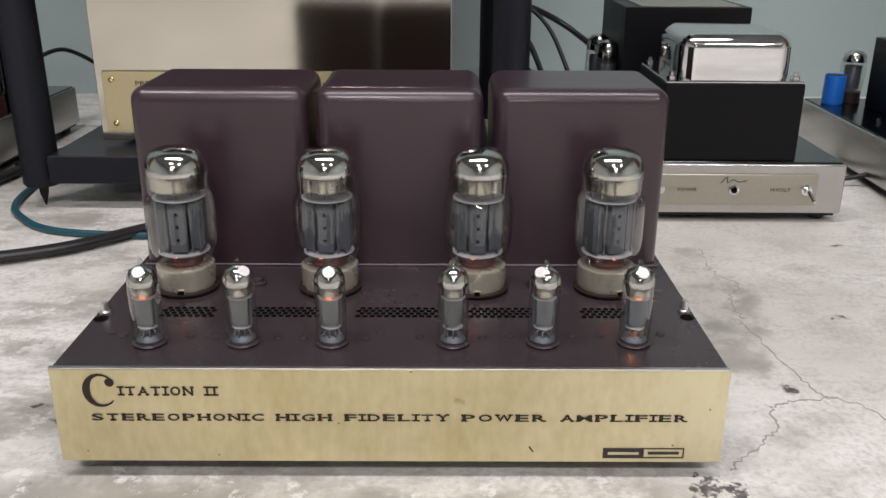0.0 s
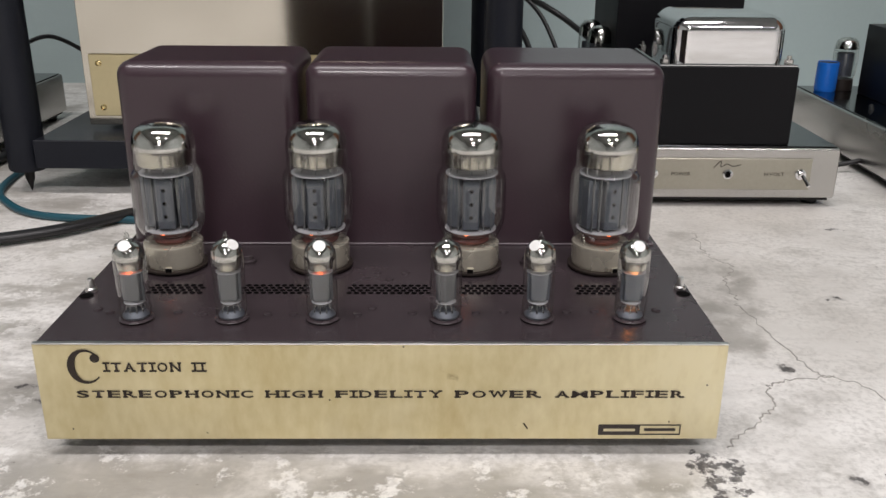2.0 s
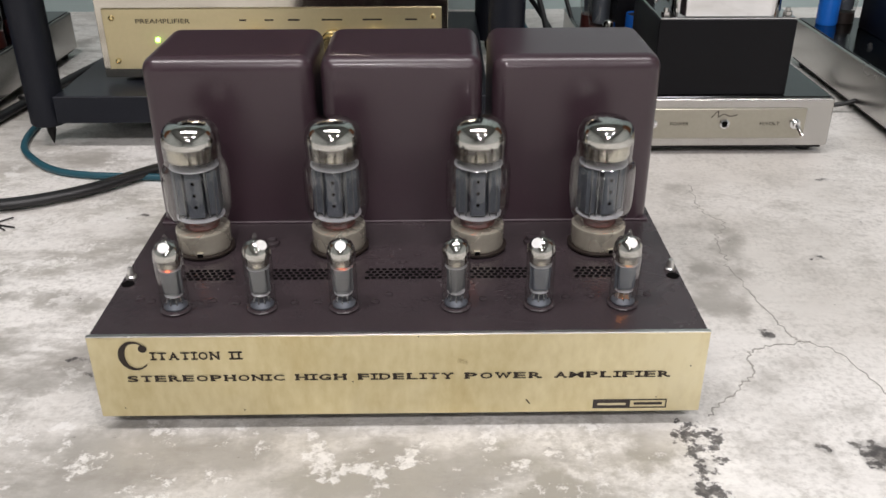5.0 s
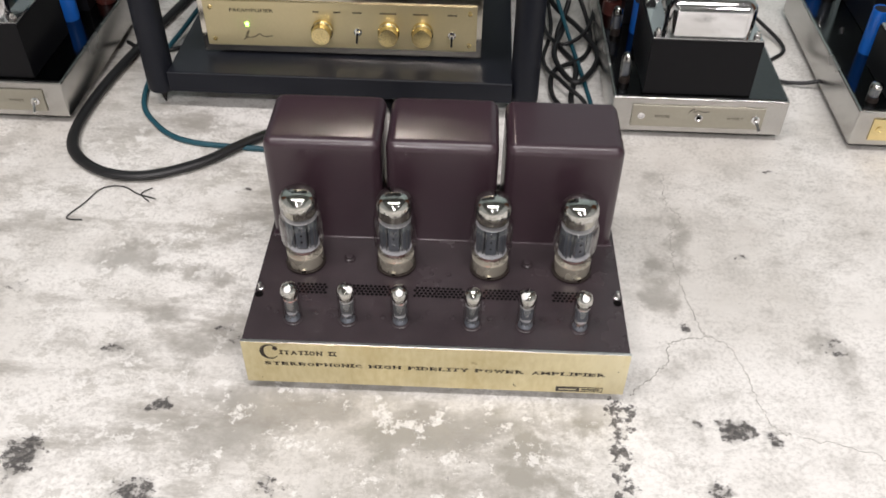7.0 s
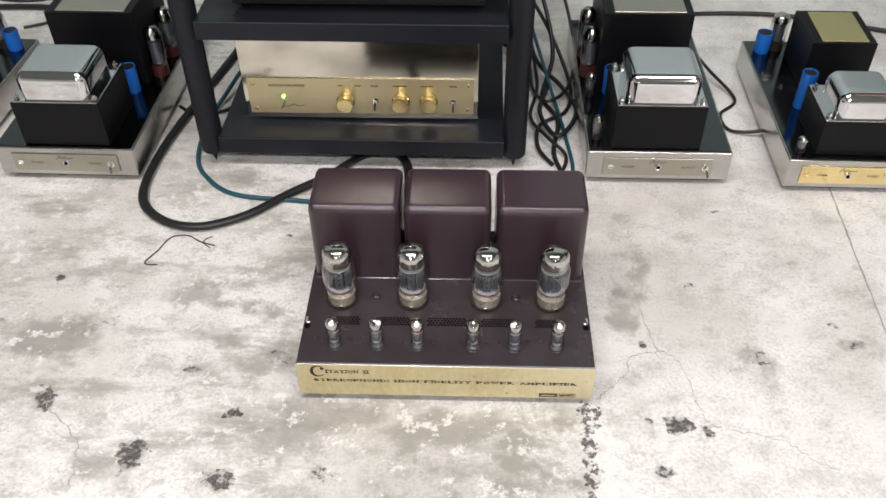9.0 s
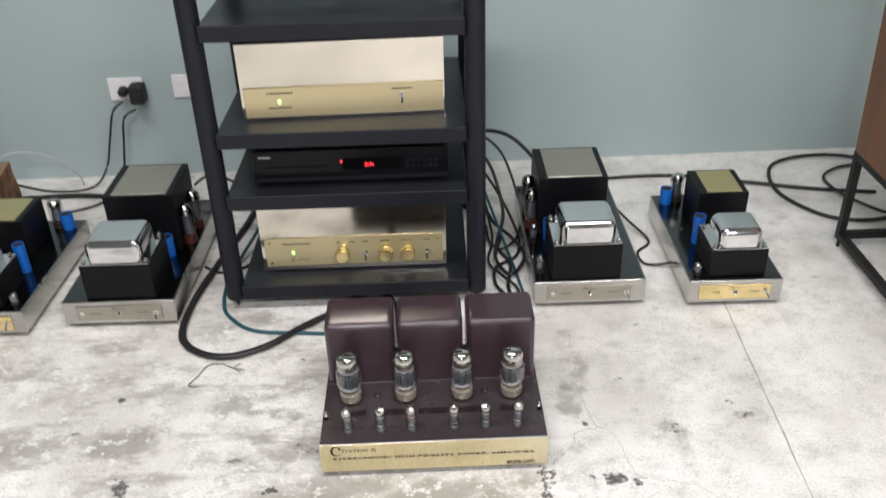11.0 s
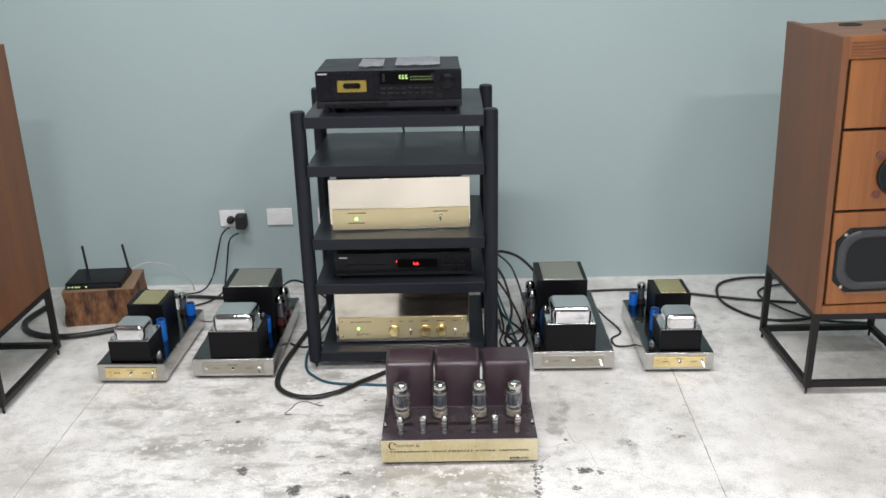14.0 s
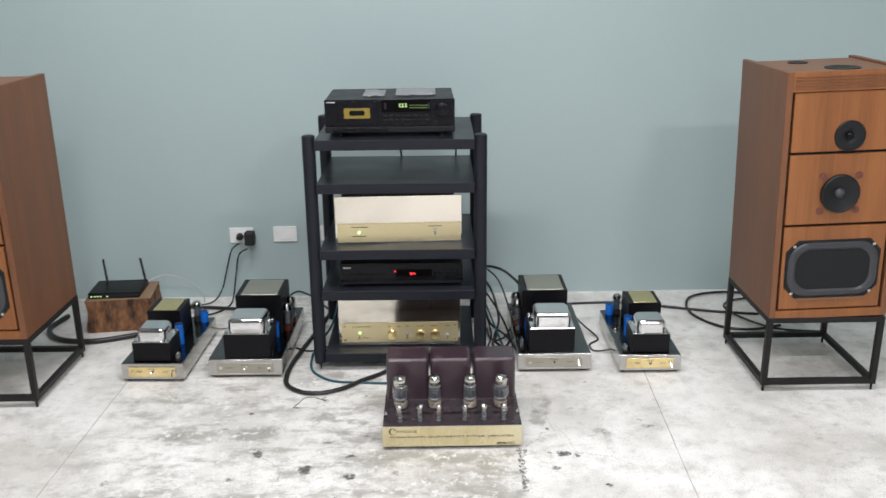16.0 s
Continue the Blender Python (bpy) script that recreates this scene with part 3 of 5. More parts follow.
# ---- the maroon tube amplifier ----
def rounded_cover(x0, x1, y0, y1, z0, z1, r):
    """A sheet-metal can with rounded vertical corners and top edges and a small flange at the foot."""
    bm = B()
    box(bm, x0, x1, y0, y1, z0, z1)
    es = [e for e in bm.edges if not all(abs(v.co.z - z0) < 1e-6 for v in e.verts)]
    bmesh.ops.bevel(bm, geom=es, offset=r, segments=6, profile=0.5, affect="EDGES")
    box(bm, x0 - 0.0012, x1 + 0.0012, y0 - 0.0012, y1 + 0.0012, z0 - 0.0005, z0 + 0.002, 0.0008, 1)
    return bm


ZT = 0.086
AMP_TURN = 0.57
amp = thing("tube_amplifier", "maroon tube power amplifier with gold front panel on concrete floor", "amplifier", 0, 0, 0, AMP_TURN)
bm = B()
box(bm, -0.2285, 0.2285, 0.0035, 0.315, 0.016, ZT, 0.0015, 2)
part("chassis", bm, M_CHASSIS, amp, "dark maroon enamelled steel chassis")
part("front_panel", box(B(), -0.2295, 0.2295, 0.0, 0.003, 0.0135, ZT - 0.0005, 0.0006, 1), M_BRASS, amp, "aged gold anodised panel with dark print")
part("panel_edge", box(B(), -0.2295, 0.2295, -0.0004, 0.0034, ZT - 0.0004, ZT + 0.0006, 0.0003, 1), M_BARE, amp, "worn bare metal edge")
for fx, fy in ((-0.2, 0.03), (0.2, 0.03), (-0.2, 0.285), (0.2, 0.285)):
    part("foot", lathe(B(), [(0.009, 0.0), (0.010, 0.003), (0.010, 0.0162)], (fx, fy, 0), 16), M_RUBBER, amp, "black rubber foot")
for x0, x1 in ((-0.2225, -0.0765), (-0.0705, 0.0690), (0.0775, 0.2225)):
    part("transformer_cover", rounded_cover(x0, x1, 0.189, 0.300, ZT, 0.2400, 0.0125), M_COVER, amp, "rounded maroon enamelled transformer can")

# the large initial: a crescent with a ball at its upper end
bm = B()
rows = []
for k in range(29):
    a = math.radians(38 + k * (322 - 38) / 28)
    w = 0.0008 + 0.0043 * max(0.0, -math.cos(a) * 0.5 + 0.5) ** 1.3
    rows.append([bm.verts.new((-0.1965 + (0.0116 - w * q) * math.cos(a), -0.0006, 0.0697 + (0.0128 - w * q * 0.8) * math.sin(a))) for q in (0, 1)])
for a, b in zip(rows, rows[1:]):
    bm.faces.new((a[0], a[1], b[1], b[0]))
bmesh.ops.create_circle(bm, cap_ends=True, segments=18, radius=0.0032, matrix=Matrix.Translation((-0.1893, -0.0006, 0.0758)) @ Matrix.Rotation(radians(90), 4, "X"))
part("initial", bm, M_INK, amp, "large dark initial letter")
wide_serif("ITATION", M_INK, amp, -0.1838, -0.1335, 0.0658, 0.0727)
wide_serif("II", M_INK, amp, -0.1255, -0.1175, 0.0658, 0.0727)
for word, x0, x1 in (("STEREOPHONIC", -0.2045, -0.0870), ("HIGH", -0.0785, -0.0408), ("FIDELITY", -0.0318, 0.0395), ("POWER", 0.0485, 0.1060), ("AMPLIFIER", 0.1165, 0.2030)):
    wide_serif(word, M_INK, amp, x0, x1, 0.0463, 0.0517)
bm = B()
box(bm, 0.1470, 0.1755, -0.0006, 0, 0.0172, 0.0252)
part("badge", bm, M_INKBOX, amp, "black maker's badge")
bm = B()
for a in ((0.1755, 0.2035, 0.0172, 0.0179), (0.1755, 0.2035, 0.0245, 0.0252), (0.2028, 0.2035, 0.0172, 0.0252)):
    box(bm, a[0], a[1], -0.0006, 0, a[2], a[3])
part("badge_outline", bm, M_INKBOX, amp)
part("badge_bar", box(B(), 0.1505, 0.1720, -0.0009, -0.0003, 0.0203, 0.0222), M_CREAM, amp)
part("badge_bar", box(B(), 0.1785, 0.2000, -0.0006, 0, 0.0203, 0.0222), M_INKBOX, amp)

part("scratch", sweep(B(), [(0.0955, -0.0003, 0.0262), (0.0968, -0.0004, 0.0243), (0.0982, -0.0003, 0.0222)], 0.0005, 6), M_INK, amp, "short dark scratch")
for sx, sz in ((-0.036, 0.0445), (-0.2105, 0.022), (0.218, 0.056), (0.014, 0.0845), (0.195, 0.0275), (-0.12, 0.019)):
    part("speck", lathe(B(), [(0.0006, -0.0004), (0.0003, -0.0006)], (sx, 0, sz), 8, "y"), M_INK, amp)

# ventilation slots of small round holes
hole = bmesh.ops.create_circle(bm := B(), cap_ends=True, segments=12, radius=0.0021) and mesh_of("vent_hole", bm, M_HOLE)
for x0, x1 in ((-0.178, -0.140), (-0.109, -0.060), (-0.029, 0.031), (0.057, 0.103), (0.143, 0.178)):
    for row in range(4):
        x = x0 + (row % 2) * 0.0027
        while x < x1:
            ob = new("vent_hole", hole)
            ob.parent = amp
            ob.location = Vector((x, 0.0845 + row * 0.0047, ZT + 0.0003)) * U
            x += 0.0054
for sx, sy in ((-0.2215, 0.086), (0.2215, 0.092)):
    bm = B()
    lathe(bm, [(0.0052, ZT + 0.0002), (0.0052, ZT + 0.0005)], (sx, sy - 0.008, 0), 16)
    part("adjuster_hole", bm, M_HOLE, amp)
    bm = B()
    lathe(bm, [(0.0045, ZT), (0.0045, ZT + 0.002), (0.003, ZT + 0.003), (0.0026, ZT + 0.0085), (0.0018, ZT + 0.010)], (sx, sy + 0.002, 0), 14)
    part("adjuster_screw", bm, M_BARE, amp, "small bare metal adjusting screw")
for sx, sy in ((-0.117, 0.148), (0.112, 0.148)):
    part("socket", lathe(B(), [(0.0075, ZT), (0.0075, ZT + 0.002), (0.0055, ZT + 0.003), (0.0048, ZT + 0.0055), (0.002, ZT + 0.0062)], (sx, sy, 0), 18), M_CHASSIS, amp)
for sx, sy in ((-0.195, 0.05), (-0.147, 0.05), (-0.128, 0.047), (-0.083, 0.047), (-0.065, 0.047), (-0.02, 0.047), (0.019, 0.05), (0.064, 0.05), (0.084, 0.052), (0.129, 0.052), (0.149, 0.053), (0.194, 0.055), (-0.01, 0.125), (0.012, 0.125), (-0.01, 0.058), (0.0, 0.112), (0.195, 0.13), (-0.205, 0.055)):
    part("rivet", lathe(B(), [(0.0034, ZT), (0.0032, ZT + 0.0008), (0.0016, ZT + 0.0014)], (sx, sy, 0), 12), M_CHASSIS, amp)


def power_tube():
    t = thing("power_tube", "large glass power tube with silvery getter top and metal base", "tube", 0, 0, 0, 0, "power tubes of the amplifier")
    part("wafer", lathe(B(), [(0.0245, 0.0), (0.0255, 0.001), (0.0255, 0.0025), (0.0225, 0.003)], seg=30), M_BAKE, t)
    bm = lathe(B(), [(0.0205, 0.0015), (0.0222, 0.003), (0.0228, 0.006), (0.0232, 0.0205), (0.0228, 0.0220), (0.0215, 0.0225)], seg=36)
    box(bm, -0.0025, 0.0025, -0.0245, -0.021, 0.002, 0.0062)
    part("base", bm, M_BASE, t, "dull silver metal collar")
    part("base_slot", box(B(), -0.0024, 0.0024, -0.0248, -0.0244, 0.002, 0.006), M_HOLE, t)
    prof = [(0.0205, 0.0222), (0.0212, 0.0262), (0.0222, 0.0295), (0.0250, 0.0350), (0.0266, 0.0405), (0.0271, 0.0480), (0.0271, 0.0640), (0.0271, 0.0720), (0.0269, 0.0765), (0.0263, 0.0796), (0.0253, 0.0818), (0.0241, 0.0832), (0.0233, 0.0848), (0.0231, 0.0880), (0.0234, 0.0960), (0.0237, 0.1040), (0.0228, 0.1110), (0.0200, 0.1165), (0.0150, 0.1203), (0.0080, 0.1222), (0.0004, 0.1227)]
    bulb = part("glass_bulb", lathe(B(), prof, seg=40, close=False), M_GLASS, t, "clear glass bulb", 80)
    bulb.visible_shadow = False
    dome = [(0.0231, 0.1015), (0.0232, 0.1040), (0.0222, 0.1104), (0.0195, 0.1158), (0.0146, 0.1195), (0.0078, 0.1213), (0.0003, 0.1218)]
    part("getter", lathe(B(), dome, seg=40, close=False), M_GETTER, t, "silvery mirror getter", 80)
    part("getter_skirt", lathe(B(), [(0.0203, 0.0880), (0.0208, 0.0900), (0.0210, 0.0985), (0.0230, 0.1018)], seg=36, close=False), M_GETTER2, t)
    for z in (0.0805, 0.0335):
        bm = lathe(B(), [(0.0003, z), (0.0202, z), (0.0203, z + 0.0004), (0.0202, z + 0.0007), (0.0003, z + 0.0007)], seg=30)
        part("mica_disc", bm, M_MICA, t, "whitish mica spacer disc")
    bm = B()
    box(bm, -0.0066, 0.0066, -0.0150, 0.0150, 0.036, 0.079, 0.0012, 1)
    for s in (-1, 1):
        box(bm, min(s * 0.0075, s * 0.0185), max(s * 0.0075, s * 0.0185), -0.0095, 0.0095, 0.036, 0.079, 0.002, 1)
    part("anode", bm, M_PLATE, t, "blue-grey blackened anode plates")
    bm = B()
    for s in (-1, 1):
        box(bm, s * 0.0098 - 0.0006, s * 0.0098 + 0.0006, -0.0118, -0.0095, 0.035, 0.080)
        box(bm, s * 0.0156 - 0.0005, s * 0.0156 + 0.0005, -0.0112, -0.0095, 0.035, 0.080)
    part("anode_fin", bm, M_PLATE2, t)
    bm = B()
    for z in (0.047, 0.058, 0.069):
        lathe(bm, [(0.0016, -0.01525), (0.0016, -0.0150)], (0, 0, z), 12, "y")
    part("anode_holes", bm, M_HOLE, t)
    bm = B()
    for x, y in ((-0.0115, -0.006), (0.0, -0.009), (0.0115, -0.006), (-0.008, 0.009), (0.008, 0.009), (0.0165, 0.001), (-0.0165, 0.001)):
        rod(bm, (x, y, 0.080), (x * 0.9, y * 0.9, 0.0955), 0.0006, 6)
        rod(bm, (x, y, 0.0335), (x * 0.85, y * 0.85, 0.0215), 0.0007, 6)
    part("support_rods", bm, M_WIRE, t)
    part("stem", lathe(B(), [(0.0130, 0.0215), (0.0150, 0.0245), (0.0120, 0.0275), (0.0165, 0.0300), (0.0172, 0.0325)], seg=22), M_COPPER, t, "reddish stem glowing faintly")
    part("heater", lathe(B(), [(0.0024, 0.0322), (0.0026, 0.0328), (0.0022, 0.0334)], (-0.003, -0.0150, 0), 10), M_HEATP, t, "orange glowing heater end")
    for o in t.children:
        for v in o.data.vertices:
            v.co.z *= 0.955
    return t


def small_tube(grey, spot, mark=None):
    t = thing("small_tube", "small glass signal tube with silvery top", "tube", 0, 0, 0, 0, "small tubes of the amplifier")
    part("socket_ring", lathe(B(), [(0.0118, 0.0), (0.0120, 0.0004), (0.0112, 0.0010), (0.0098, 0.0012)], seg=24), M_CHASSIS, t)
    prof = [(0.0095, 0.0012), (0.0104, 0.003), (0.0109, 0.007), (0.0109, 0.046), (0.0104, 0.0505), (0.0085, 0.0545), (0.0045, 0.0572), (0.0020, 0.0585), (0.0016, 0.0610), (0.0011, 0.0628), (0.0003, 0.0634)]
    g = part("glass_bulb", lathe(B(), prof, seg=28, close=False), M_GLASS, t, "clear glass bulb with drawn tip", 80)
    g.visible_shadow = False
    part("getter", lathe(B(), [(0.0103, 0.0445), (0.0104, 0.0462), (0.0099, 0.0501), (0.0081, 0.0540), (0.0042, 0.0566), (0.0016, 0.0578), (0.0003, 0.058)], seg=28, close=False), M_GETTER, t, "silvery mirror getter", 80)
    part("getter_skirt", lathe(B(), [(0.0082, 0.0372), (0.0086, 0.0400), (0.0092, 0.0430), (0.0103, 0.0447)], seg=26, close=False), M_GETTER2, t)
    for z, mr in ((0.0350, 0.0084), (0.0125, 0.0070)):
        part("mica_disc", lathe(B(), [(0.0003, z), (mr, z), (mr, z + 0.0003), (0.0003, z + 0.0003)], seg=20), M_MICA, t)
    part("stem", lathe(B(), [(0.0088, 0.0016), (0.0092, 0.0030), (0.0070, 0.0058), (0.0040, 0.0070)], seg=20), M_PLATE, t, "dark glass stem with pins")
    bm = B()
    box(bm, -0.0062, 0.0062, -0.0048, 0.0048, 0.0138, 0.0345, 0.0016, 2)
    for s in (-1, 1):
        box(bm, min(s * 0.0060, s * 0.0078), max(s * 0.0060, s * 0.0078), -0.0006, 0.0006, 0.0138, 0.0345)
    part("anode", bm, M_PLATE2 if grey else M_PLATE, t)
    bm = B()
    for k in range(9):
        a = math.radians(20 + k * 40)
        x, y = 0.0066 * math.cos(a), 0.0066 * math.sin(a)
        rod(bm, (x, y, 0.0015), (x, y, 0.0070), 0.0006, 6)
        rod(bm, (x, y, 0.0070), (x * 0.7, y * 0.7, 0.0128), 0.0004, 5)
    part("pins", bm, M_WIRE, t)
    if mark is not None:
        a, up = radians(mark), radians(48)
        axis = Vector((math.cos(up) * math.sin(a), -math.cos(up) * math.cos(a), math.sin(up)))
        bm = B()
        dot = [bm.verts.new((0, 0, 0))]
        turn = axis.to_track_quat("Z", "Y")
        rings = [dot]
        for rr in (0.0018, 0.0034, 0.0042):
            rings.append([bm.verts.new(turn @ Vector((rr * math.cos(k * math.pi / 9), rr * math.sin(k * math.pi / 9), 0))) for k in range(18)])
        for ring in rings:
            for v in ring:
                v.co += axis * (0.0108 - 0.030 * v.co.length_squared * 40) + Vector((0, 0, 0.0478))
        for k in range(18):
            bm.faces.new((dot[0], rings[1][k], rings[1][(k + 1) % 18]))
        bridge(bm, rings[1:])
        part("paint_dot", bm, M_DOT, t, "round white paint dot")
    if spot:
        bm = B()
        box(bm, -0.0016, 0.0016, -0.0045, -0.0034, 0.0362, 0.0371, 0.0002, 1)
        if spot > 1:
            box(bm, -0.0012, 0.0012, -0.0012, 0.0012, 0.0110, 0.0122, 0.0003, 1)
        part("heater", bm, M_HEATB if spot > 1 else M_HEAT, t, "orange glowing heater end")
    return t


def on_amp(x, y, z=ZT + 0.0012, rz=0.0):
    return pose(0, 0, 0, 0, 0, AMP_TURN) @ pose(x * U, y * U, z * U, 0, 0, rz)


pt = power_tube()
pt.matrix_basis = on_amp(-0.1725, 0.1395, rz=3)
copy_thing(pt, on_amp(-0.0560, 0.1400, rz=-4))
copy_thing(pt, on_amp(0.0635, 0.1395, rz=-2))
copy_thing(pt, on_amp(0.1680, 0.1400, rz=20))
for grey, spot, mark, x, y, turn in ((True, 1, 4, -0.1725, 0.0385, -4), (True, 0, 48, -0.1065, 0.0395, 0), (True, 1, 2, -0.0435, 0.0395, 3), (True, 0, None, 0.0425, 0.0395, 50),
                                     (False, 0, -38, 0.1065, 0.0400, 0), (False, 2, 6, 0.1715, 0.0405, 0)):
    st = small_tube(grey, spot, mark)
    st.matrix_basis = on_amp(x, y, rz=turn)

# ---- equipment rack ----
RX0, RX1, RY0, RY1 = -0.513, 0.118, 0.6255, 1.082
rack = thing("equipment_rack", "black steel five-shelf equipment rack on spiked feet", "rack", 0, 0, 0)
for x, y in ((RX0, RY0), (RX1, RY0), (RX0, RY1), (RX1, RY1)):
    leg = part("leg", lathe(B(), [(0.0225, 0.030), (0.0245, 0.033), (0.0245, 0.926), (0.0235, 0.933), (0.019, 0.936)], (x, y, 0), 24), M_RACK, rack)
    part("spike", lathe(B(), [(0.0008, 0.0), (0.006, 0.018), (0.0065, 0.031)], (x, y, 0), 14), M_IRON, leg, "pointed steel spike")
for zt in (0.920, 0.757, 0.500, 0.335, 0.0745):
    sh = part("shelf", box(B(), RX0 + 0.022, RX1 - 0.022, RY0 - 0.022, RY1 + 0.022, zt - 0.036, zt, 0.002, 2), M_SHELF, rack, "black board shelf")
    part("shelf_lip", box(B(), RX0 + 0.022, RX1 - 0.022, RY0 - 0.026, RY0 - 0.0225, zt - 0.037, zt + 0.0005, 0.001, 1), M_RACK, sh)


def screw(bm, x, y, z, r=0.004):
    lathe(bm, [(r, y + 0.0), (r, y - 0.0015), (r * 0.6, y - 0.0022), (r * 0.5, y - 0.0012)], (x, 0, z), 12, "y")


def toggle(parent, x, y, z, tilt=0.0):
    bm = B()
    lathe(bm, [(0.007, y), (0.007, y - 0.003), (0.0045, y - 0.004), (0.0045, y - 0.010)], (x, 0, z), 12, "y")
    rod(bm, (x, y - 0.009, z), (x + tilt, y - 0.022, z - 0.010), 0.0024, 8)
    return part("toggle_switch", bm, M_CHROME, parent, "small chrome toggle switch")


# polished preamplifier on the lowest shelf
pre = thing("preamplifier", "polished steel preamplifier with gold strip and three gold knobs", "preamplifier", -0.1995, 0.672, 0.0745, 0.5)
part("case", box(B(), -0.2230, 0.2230, 0.006, 0.320, 0.006, 0.185, 0.003, 2), M_BLACKBOX, pre, "black lacquered case")
part("face_plate", box(B(), -0.2410, 0.2410, 0.0, 0.006, 0.006, 0.199, 0.0012, 2), M_MIRROR, pre, "mirror-polished steel face")
strip = part("gold_strip", box(B(), -0.2310, 0.2320, -0.004, -0.0002, 0.019, 0.102, 0.0008, 1), M_PALEGOLD, pre, "pale gold engraved strip")
for x in (-0.218, 0.220):
    for z in (0.031, 0.090):
        bm = B()
        screw(bm, x, -0.004, z)
        part("screw", bm, M_GOLD, strip)
for x in (-0.030, 0.083, 0.140):
    k = lathe(B(), [(0.016, -0.004), (0.0185, -0.006), (0.0185, -0.014), (0.0165, -0.016), (0.0165, -0.030), (0.0155, -0.032), (0.004, -0.0325)], (x, 0, 0.055), 28, "y")
    part("knob", k, M_GOLD, pre, "turned gold-plated knob")
toggle(pre, 0.030, -0.004, 0.052)
toggle(pre, 0.190, -0.004, 0.050)
part("led", lathe(B(), [(0.0032, -0.004), (0.0032, -0.006), (0.001, -0.007)], (-0.159, 0, 0.060), 10, "y"), M_GREEN, pre, "lit green indicator")
lettering("PREAMPLIFIER", M_INK, strip, -0.186, -0.112, -0.0041, 0.0825, 0.0885)
bm = B()
sweep(bm, [(-0.168, -0.0042, 0.030), (-0.160, -0.0042, 0.040), (-0.158, -0.0042, 0.048), (-0.164, -0.0042, 0.036), (-0.150, -0.0042, 0.036), (-0.140, -0.0042, 0.042), (-0.132, -0.0042, 0.037), (-0.118, -0.0042, 0.039)], 0.0007, 6)
part("maker_mark", bm, M_INK, strip)
for x0, x1 in ((-0.045, -0.035), (-0.010, 0.002), (0.022, 0.038), (0.068, 0.096), (0.124, 0.150), (0.182, 0.198)):
    part("print_bar", box(B(), x0, x1, -0.0044, -0.0038, 0.0850, 0.0872), M_INK, strip)
for x in (-0.18, 0.18):
    for y in (0.03, 0.29):
        part("foot", lathe(B(), [(0.012, 0.0), (0.012, 0.0065)], (x, y, 0), 14), M_RUBBER, pre)

# CD player
cdp = thing("cd_player", "slim black disc player with lit red display", "disc player", -0.188, 0.664, 0.335, 0.3)
part("case", box(B(), -0.236, 0.236, 0.006, 0.290, 0.010, 0.088, 0.002, 2), M_BLACKBOX, cdp)
part("fascia", box(B(), -0.240, 0.240, 0.0, 0.006, 0.012, 0.090, 0.0015, 2), M_BLACKGLOSS, cdp, "black plastic fascia")
part("base_strip", box(B(), -0.240, 0.240, -0.004, 0.004, 0.008, 0.019, 0.001, 1), M_DECKTOP, cdp)
part("disc_tray", box(B(), -0.205, -0.060, -0.003, 0.001, 0.030, 0.048, 0.001, 1), M_BLACKGLOSS, cdp)
part("display_window", box(B(), -0.020, 0.120, -0.002, 0.001, 0.036, 0.066, 0.001, 1), M_HOLE, cdp)
bm = B()
for x in (0.036, 0.048):
    box(bm, x, x + 0.0016, -0.003, -0.0015, 0.044, 0.056)
    box(bm, x + 0.006, x + 0.0076, -0.003, -0.0015, 0.044, 0.050)
    box(bm, x, x + 0.0076, -0.003, -0.0015, 0.0495, 0.0508)
part("display_digits", bm, M_RED, cdp, "red lit digits")
part("red_lamp", box(B(), -0.024, -0.021, -0.003, -0.001, 0.056, 0.062), M_RED, cdp)
bm = B()
for k in range(6):
    box(bm, 0.135 + k * 0.014, 0.145 + k * 0.014, -0.003, 0.001, 0.038, 0.043, 0.0006, 1)
    box(bm, 0.135 + k * 0.014, 0.145 + k * 0.014, -0.003, 0.001, 0.054, 0.059, 0.0006, 1)
part("buttons", bm, M_DECKTOP, cdp)
part("disc_mark", box(B(), -0.085, -0.062, -0.0008, 0.001, 0.036, 0.044), M_GREY, cdp)
part("print_bar", box(B(), -0.225, -0.195, -0.0008, 0.001, 0.072, 0.0765), M_GREY, cdp)
for x in (-0.19, 0.19):
    for y in (0.03, 0.26):
        part("foot", lathe(B(), [(0.014, 0.0), (0.014, 0.0105)], (x, y, 0), 14), M_RUBBER, cdp)

# large polished power amplifier on the middle shelf
pwr = thing("power_amplifier", "polished steel power amplifier with pale gold strip and green lamp", "amplifier", -0.194, 0.690, 0.500, 2.0)
part("case", box(B(), -0.215, 0.215, 0.006, 0.330, 0.006, 0.196, 0.003, 2), M_BLACKBOX, pwr, "black lacquered case")
part("face_plate", box(B(), -0.2430, 0.2430, 0.0, 0.006, 0.003, 0.188, 0.0012, 2), M_MIRROR, pwr, "mirror-polished steel face")
strip = part("gold_strip", box(B(), -0.2350, 0.2390, -0.004, -0.0002, 0.008, 0.082, 0.0008, 1), M_PALEGOLD, pwr, "pale gold engraved strip")
part("led", lathe(B(), [(0.0038, -0.004), (0.0038, -0.006), (0.001, -0.007)], (-0.152, 0, 0.047), 10, "y"), M_GREEN, pwr, "lit green indicator")
toggle(pwr, 0.140, -0.004, 0.050)
for x0, x1, z in ((-0.182, -0.118, 0.066), (0.115, 0.165, 0.066), (-0.180, -0.125, 0.030)):
    part("print_bar", box(B(), x0, x1, -0.0044, -0.0038, z, z + 0.003), M_INK, strip)
